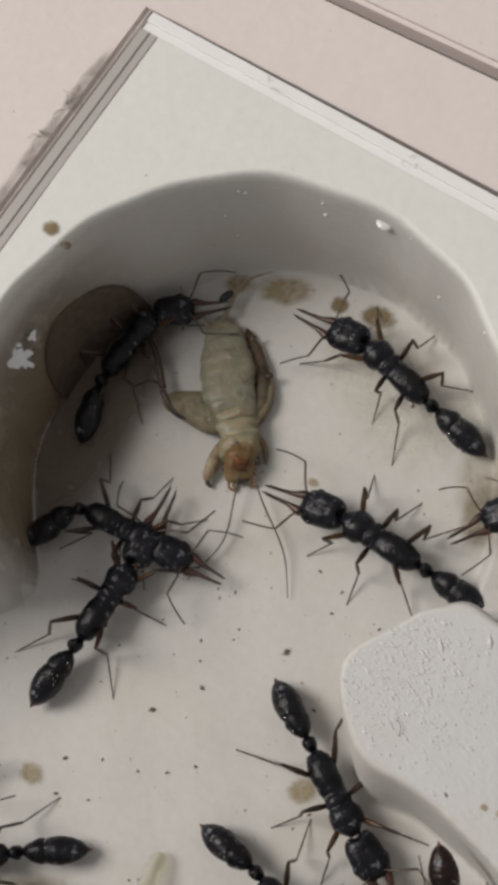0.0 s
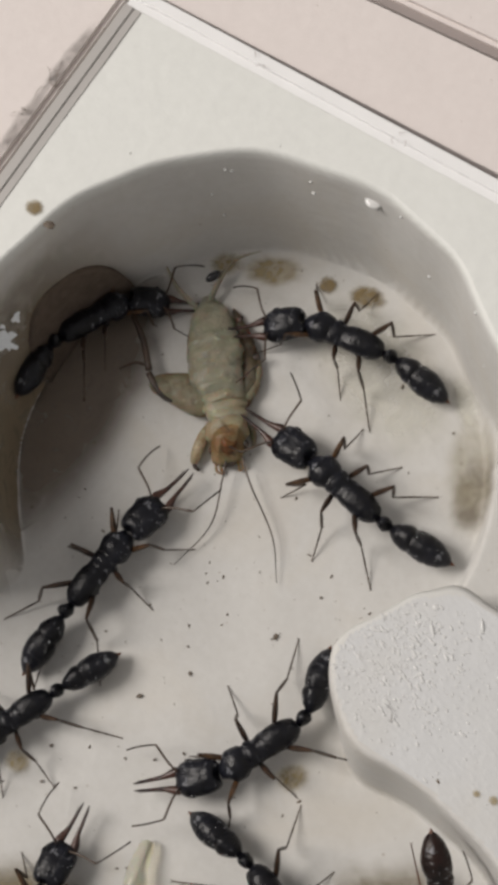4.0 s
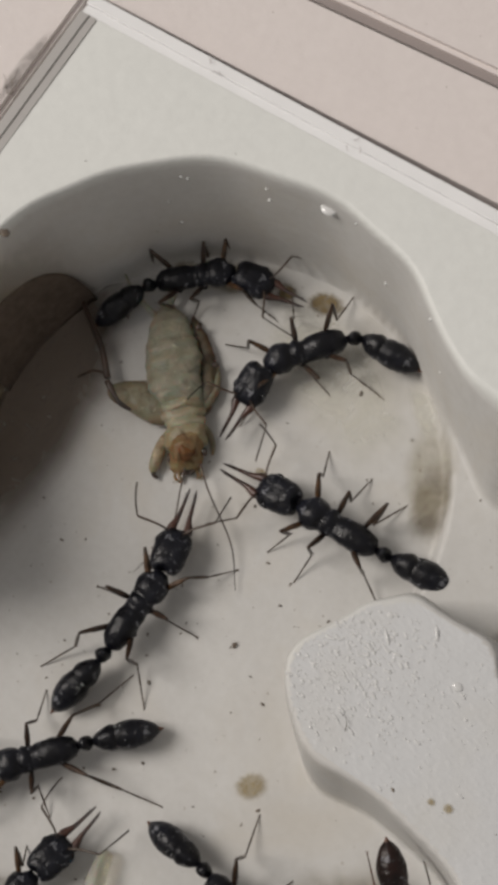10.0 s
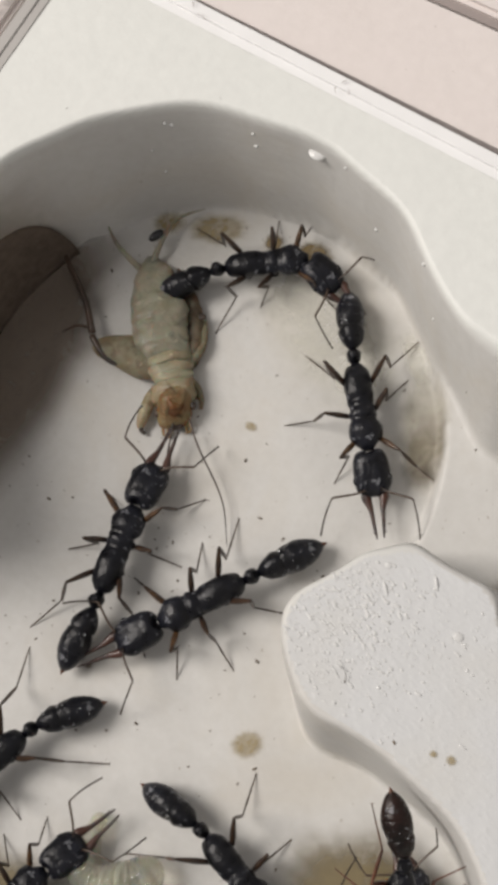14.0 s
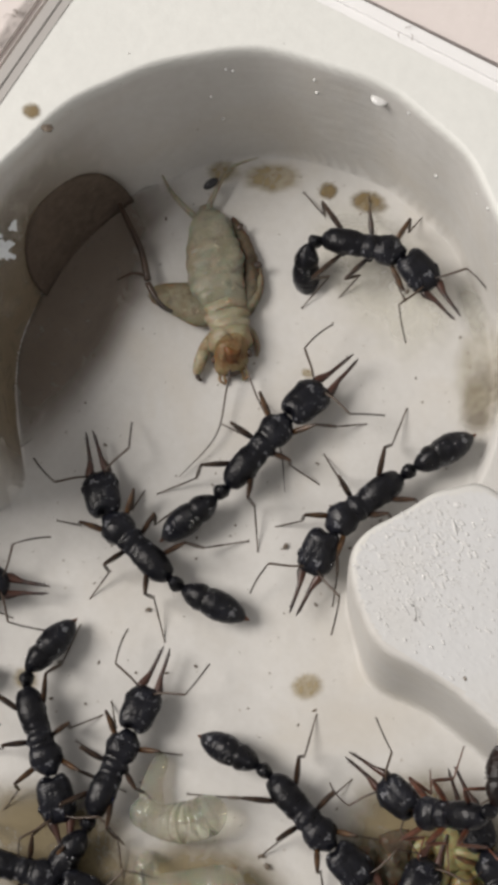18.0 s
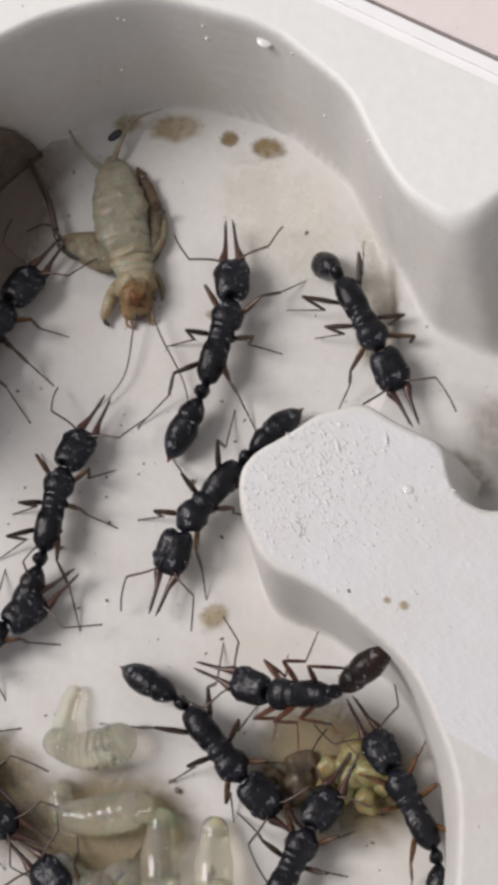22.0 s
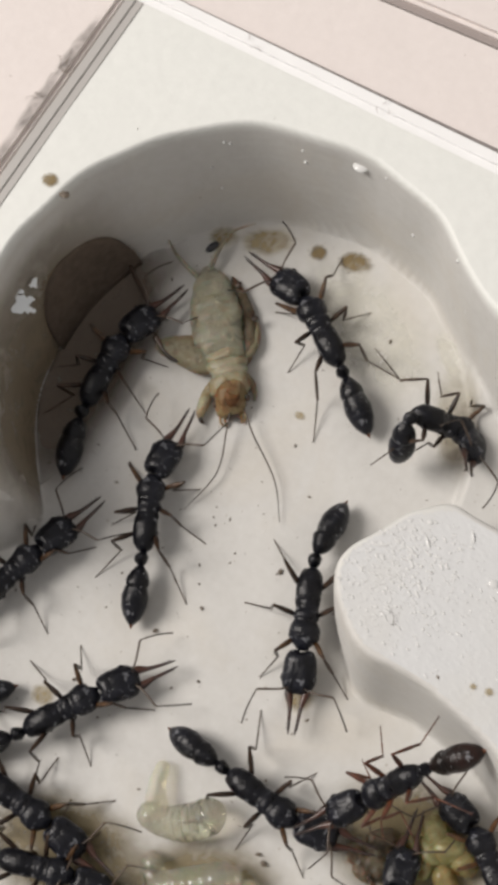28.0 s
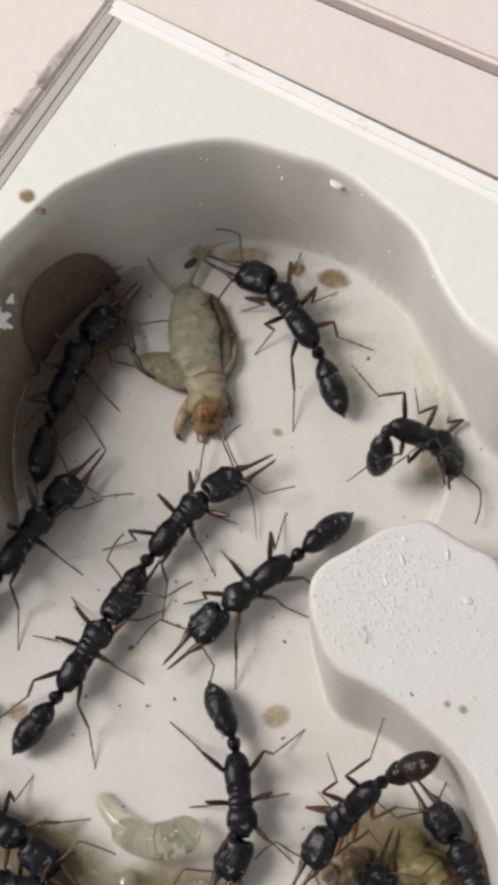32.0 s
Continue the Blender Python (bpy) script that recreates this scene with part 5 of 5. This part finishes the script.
    walk(ants["E"]["root"], crawl(ants["E"], [(0, 14.4, -27.6, 5.9, 1, 58.4), (1, 17.7, -29, -16.1, -3, 31.7), (1.5, 20.2, -30.1, -47.3, -6.7, 54.3), (2, 22.2, -35.4, -70.4, -3.5, 19), (2.5, 19.2, -38.5, -107.1, 0.6, 6), (4.5, 16.5, -42.3, -115.8, -7.9, 0), (5, 15.2, -44.2, -118.1, 1.2, 2.9), (6, 12.4, -49.8, -124.3, 0.6, -4.1)], 0, 5, 0))
    walk(ants["F"]["root"], crawl(ants["F"], [(0, 35.2, -33.6, -28.5, 3.3, 2.5), (1, 34.4, -33.4, -49.3, -25.4, 5.7), (2, 33.2, -34, -75.9, -45.4, 22.2), (2.5, 31.4, -33.4, -95.1, -24.9, 25.2), (5, 30.7, -35.3, -125.7, -23.2, 44.9), (6, 29.4, -36.2, -144.3, -17.4, 39.9), (7, 27.4, -37, -151.3, 1.7, 22), (8, 25.6, -37.3, -134, 23.5, -5.3), (9, 23.3, -39.8, -134.4, 9.9, -3.1), (10, 21.6, -40.5, -131.3, 7.8, -3.3), (11, 19.9, -43.3, -121.7, -10.5, 0), (12, 20.6, -44.1, -112.9, -18.2, -11.8), (13, 21.1, -44.3, -107.6, -6.7, -9.8), (14, 21.2, -43.9, -105.9, -2.1, -20.8), (17, 20.7, -45, -74.1, 40, -37.6), (18, 21.4, -45.4, -37.8, -5.5, -57), (19, 22.5, -47.2, -37.2, 9.6, -38.8), (20, 22.6, -47.2, -32.5, 22.7, -43.6), (21, 21.5, -49.8, -1.9, -4.2, 4.6)], 0, 6, 0))
    walk(ants["G"]["root"], crawl(ants["G"], [(0, 18.7, -49.7, -137.3, -1.3, -5.5), (1, 18.9, -50.2, -136.5, -1.3, -4.2), (2.5, 20.6, -52.4, -199.5, -4.3, 5.8), (4.5, 26.3, -50.2, -268.4, -2.1, 1.6), (5, 26.8, -49.9, -263.1, -3.7, -3.7), (6, 26.4, -49.2, -262.1, -6.6, -2.2), (7, 26.8, -48.7, -260.3, -1.9, -4.1), (8, 26.6, -48.2, -256.1, 16.3, -6), (9, 26.1, -48.7, -266, -7.6, -2.4), (10, 25.2, -48.6, -278.6, -0.9, 0), (11, 25.7, -48.6, -276.9, -1.4, 0.7), (12, 24.6, -48.8, -311.6, -2.6, 1.1), (13, 26, -48.8, -303.2, -2.3, -3.6), (14, 26.7, -49.4, -288.7, 1.3, -3.3), (17, 27.1, -46.9, -268.4, 7.7, -5), (18, 26.5, -45, -261.1, 1.4, -11.7), (19, 26.2, -44.4, -272.2, -8.7, -4.8), (20, 26, -41.7, -262.9, -12.3, -4.8), (21, 23.3, -38.6, -250.7, -0.7, -4), (22, 21.4, -34.1, -250.9, -18.3, -8.5), (23, 20.8, -32.2, -250.6, -18.7, -12.2), (24, 19.9, -31.1, -249.5, -18.6, 1.5), (25, 19.1, -30.6, -245.8, -22.1, -3.1), (26, 18.7, -30.4, -243.7, -27.7, -1.2), (29, 17.8, -29.1, -243.4, -19.1, -5.2), (30, 17.1, -28.6, -261.3, -25.2, -4), (31, 19, -29.4, -273.9, -37.8, 5.8), (32, 21.1, -27.4, -278.1, -19.9, 6.6)], 0, 7, 0))
    walk(ants["H"]["root"], crawl(ants["H"], [(20, 11.7, -50.1, 47, 4.6, 2.5), (21, 16.2, -46.3, 46.1, 4.6, 2.5), (22, 21.5, -44, 59.5, 8.5, -0.7), (23, 19.8, -43.7, 34.3, -7.1, 4.7), (24, 20.4, -43.9, 35, -7.2, 4.3), (25, 19.7, -44.9, 40, -5, 8.2), (26, 19.2, -44.5, 49, -11.3, 3.6), (28.5, 20.9, -43.3, 61.6, -3.5, -11.8), (29, 20.5, -42.8, 63.7, 11.3, -10), (30, 21.1, -39.7, 95.6, -4, -16.3), (31, 20.8, -38.8, 91, -24.5, -14.9), (32, 20.7, -38, 89.7, -3.4, -7.4)], 0, 8, 0))
    walk(ants["I"]["root"], crawl(ants["I"], [(0, 5.2, -46.5, 47.4, -1.9, -1.9), (15.5, 5.2, -46.5, 47.4, -1.9, -1.9), (17, 9.5, -41.8, 47.6, -1.9, -1.9), (18, 10, -42.1, 35.6, -10.8, 5.3), (19, 11.1, -42.1, 35.5, -4, 5.2), (20, 11.2, -44, 39.1, -1, 1.3), (23, 11.3, -47.6, 64.6, 6.6, 1.4), (24, 13.1, -41.3, 80.4, 1.5, 0), (25, 12.4, -39.9, 69.6, 10.6, -2.9), (26, 12.1, -39.9, 58.9, -5.4, -3.2), (29, 12.6, -36.9, 83.1, -2.7, 0.3), (30, 13, -36.2, 86.4, -2.8, 3.7), (31, 13, -35.4, 86.6, -1.5, -1.5), (32, 12.6, -33.7, 87.1, -6.4, -0.5)], 0, 9, 0))
    walk(ants["J"]["root"], crawl(ants["J"], [(13, 37, -40.9, -17, 6.8, 14), (18, 37.1, -40.8, -15.7, 4.4, 21.8), (22, 37.7, -41, -19.5, 8.7, 21.4), (23, 37.8, -40.9, -18.4, 11.5, 17.6), (24, 37.9, -40.7, -16.9, 10.7, 17.4), (26, 36.5, -41.3, -13.2, 1.5, 12.5), (29, 34.4, -41.1, -2.1, 23.5, -3.3), (30, 34.3, -40.8, -6, 25.1, -6.5), (31, 34.4, -41, -26.1, -13.9, 1.5), (32, 34.3, -40, -51.2, -35.9, 18.3)], 0, 10, 0))
    walk(ants["K"]["root"], crawl(ants["K"], [(13, 45.6, -37.5, -78, -36.4, 27.1), (14, 45.6, -37.3, -79, -35.4, 28.2), (17, 44.6, -37.3, -137.3, -61.4, 78.5), (18, 44.3, -36.4, -151.5, -40.8, 85.9), (19, 42.7, -35.9, -167, -35.8, 63.3), (20, 42.2, -36.0, -167.4, -32.1, 56.5), (21, 41.3, -36.0, -165.3, -25.5, 40), (22, 41.2, -36.1, -154.5, -16.3, 37.8), (23, 42.2, -36.2, -134.5, -14.6, 20.2), (24, 42.9, -36.8, -127.8, -1.3, 11.1), (26, 42.4, -36.8, -124.6, 9.5, -3.9), (29, 41.8, -36.4, -129, -0.8, -6.9), (30, 41.8, -36.8, -124.9, 15.2, -6.1), (31, 42.1, -37.3, -111.8, 22.8, -16.7), (32, 41.4, -37.1, -112.2, 23.3, -15.1)], 5, 11, 40))
    walk(ants["L"]["root"], crawl(ants["L"], [(21, 48.8, -38.4, 143.9, 1.4, -54.8), (22, 49.4, -38.2, 148.5, 4.6, -28.5), (23, 49.4, -38.1, 143.3, 6.6, -52.1), (24, 49.3, -38, 146.3, -0.3, -45.8), (26, 48.9, -38, 143.7, 6.7, -45.7), (29, 48.9, -36.8, 145.7, 26.7, -47.5), (31, 49.1, -36.9, 148.1, 6.4, -49.8), (32, 49, -36.6, 145.9, 11.5, -42.5)], 0, 12, 0))
    walk(ants["M"]["root"], crawl(ants["M"], [(21, 44.9, -44.3, 91.3, 5.1, -5.8), (22, 45.1, -44.8, 93.7, -3.9, -4.5), (23, 45.2, -44.5, 100.1, -1.7, -8.2), (24, 45.3, -44, 102.2, 2.2, -10.4)], 0, 13, 0))
    walk(ants["N"]["root"], crawl(ants["N"], [(23, 24.9, -52.5, 18.4, -11.6, 3.4)], 0, 14, 0))
    walk(ants["O"]["root"], crawl(ants["O"], [(23, 37.2, -53.1, 172.5, -2.9, -9.3)], 0, 15, 0))
    walk(ants["P"]["root"], crawl(ants["P"], [(0, 36.3, -11, -117.9, -0.3, 2.4), (0.5, 37.9, -10.7, -114.8, -7.1, -0.8), (1, 43.2, -7.5, -111.5, -1.3, -6.4), (2, 48.9, -5.3, -111.6, -1.3, -6.3)], 2, 16, 0))


motions()
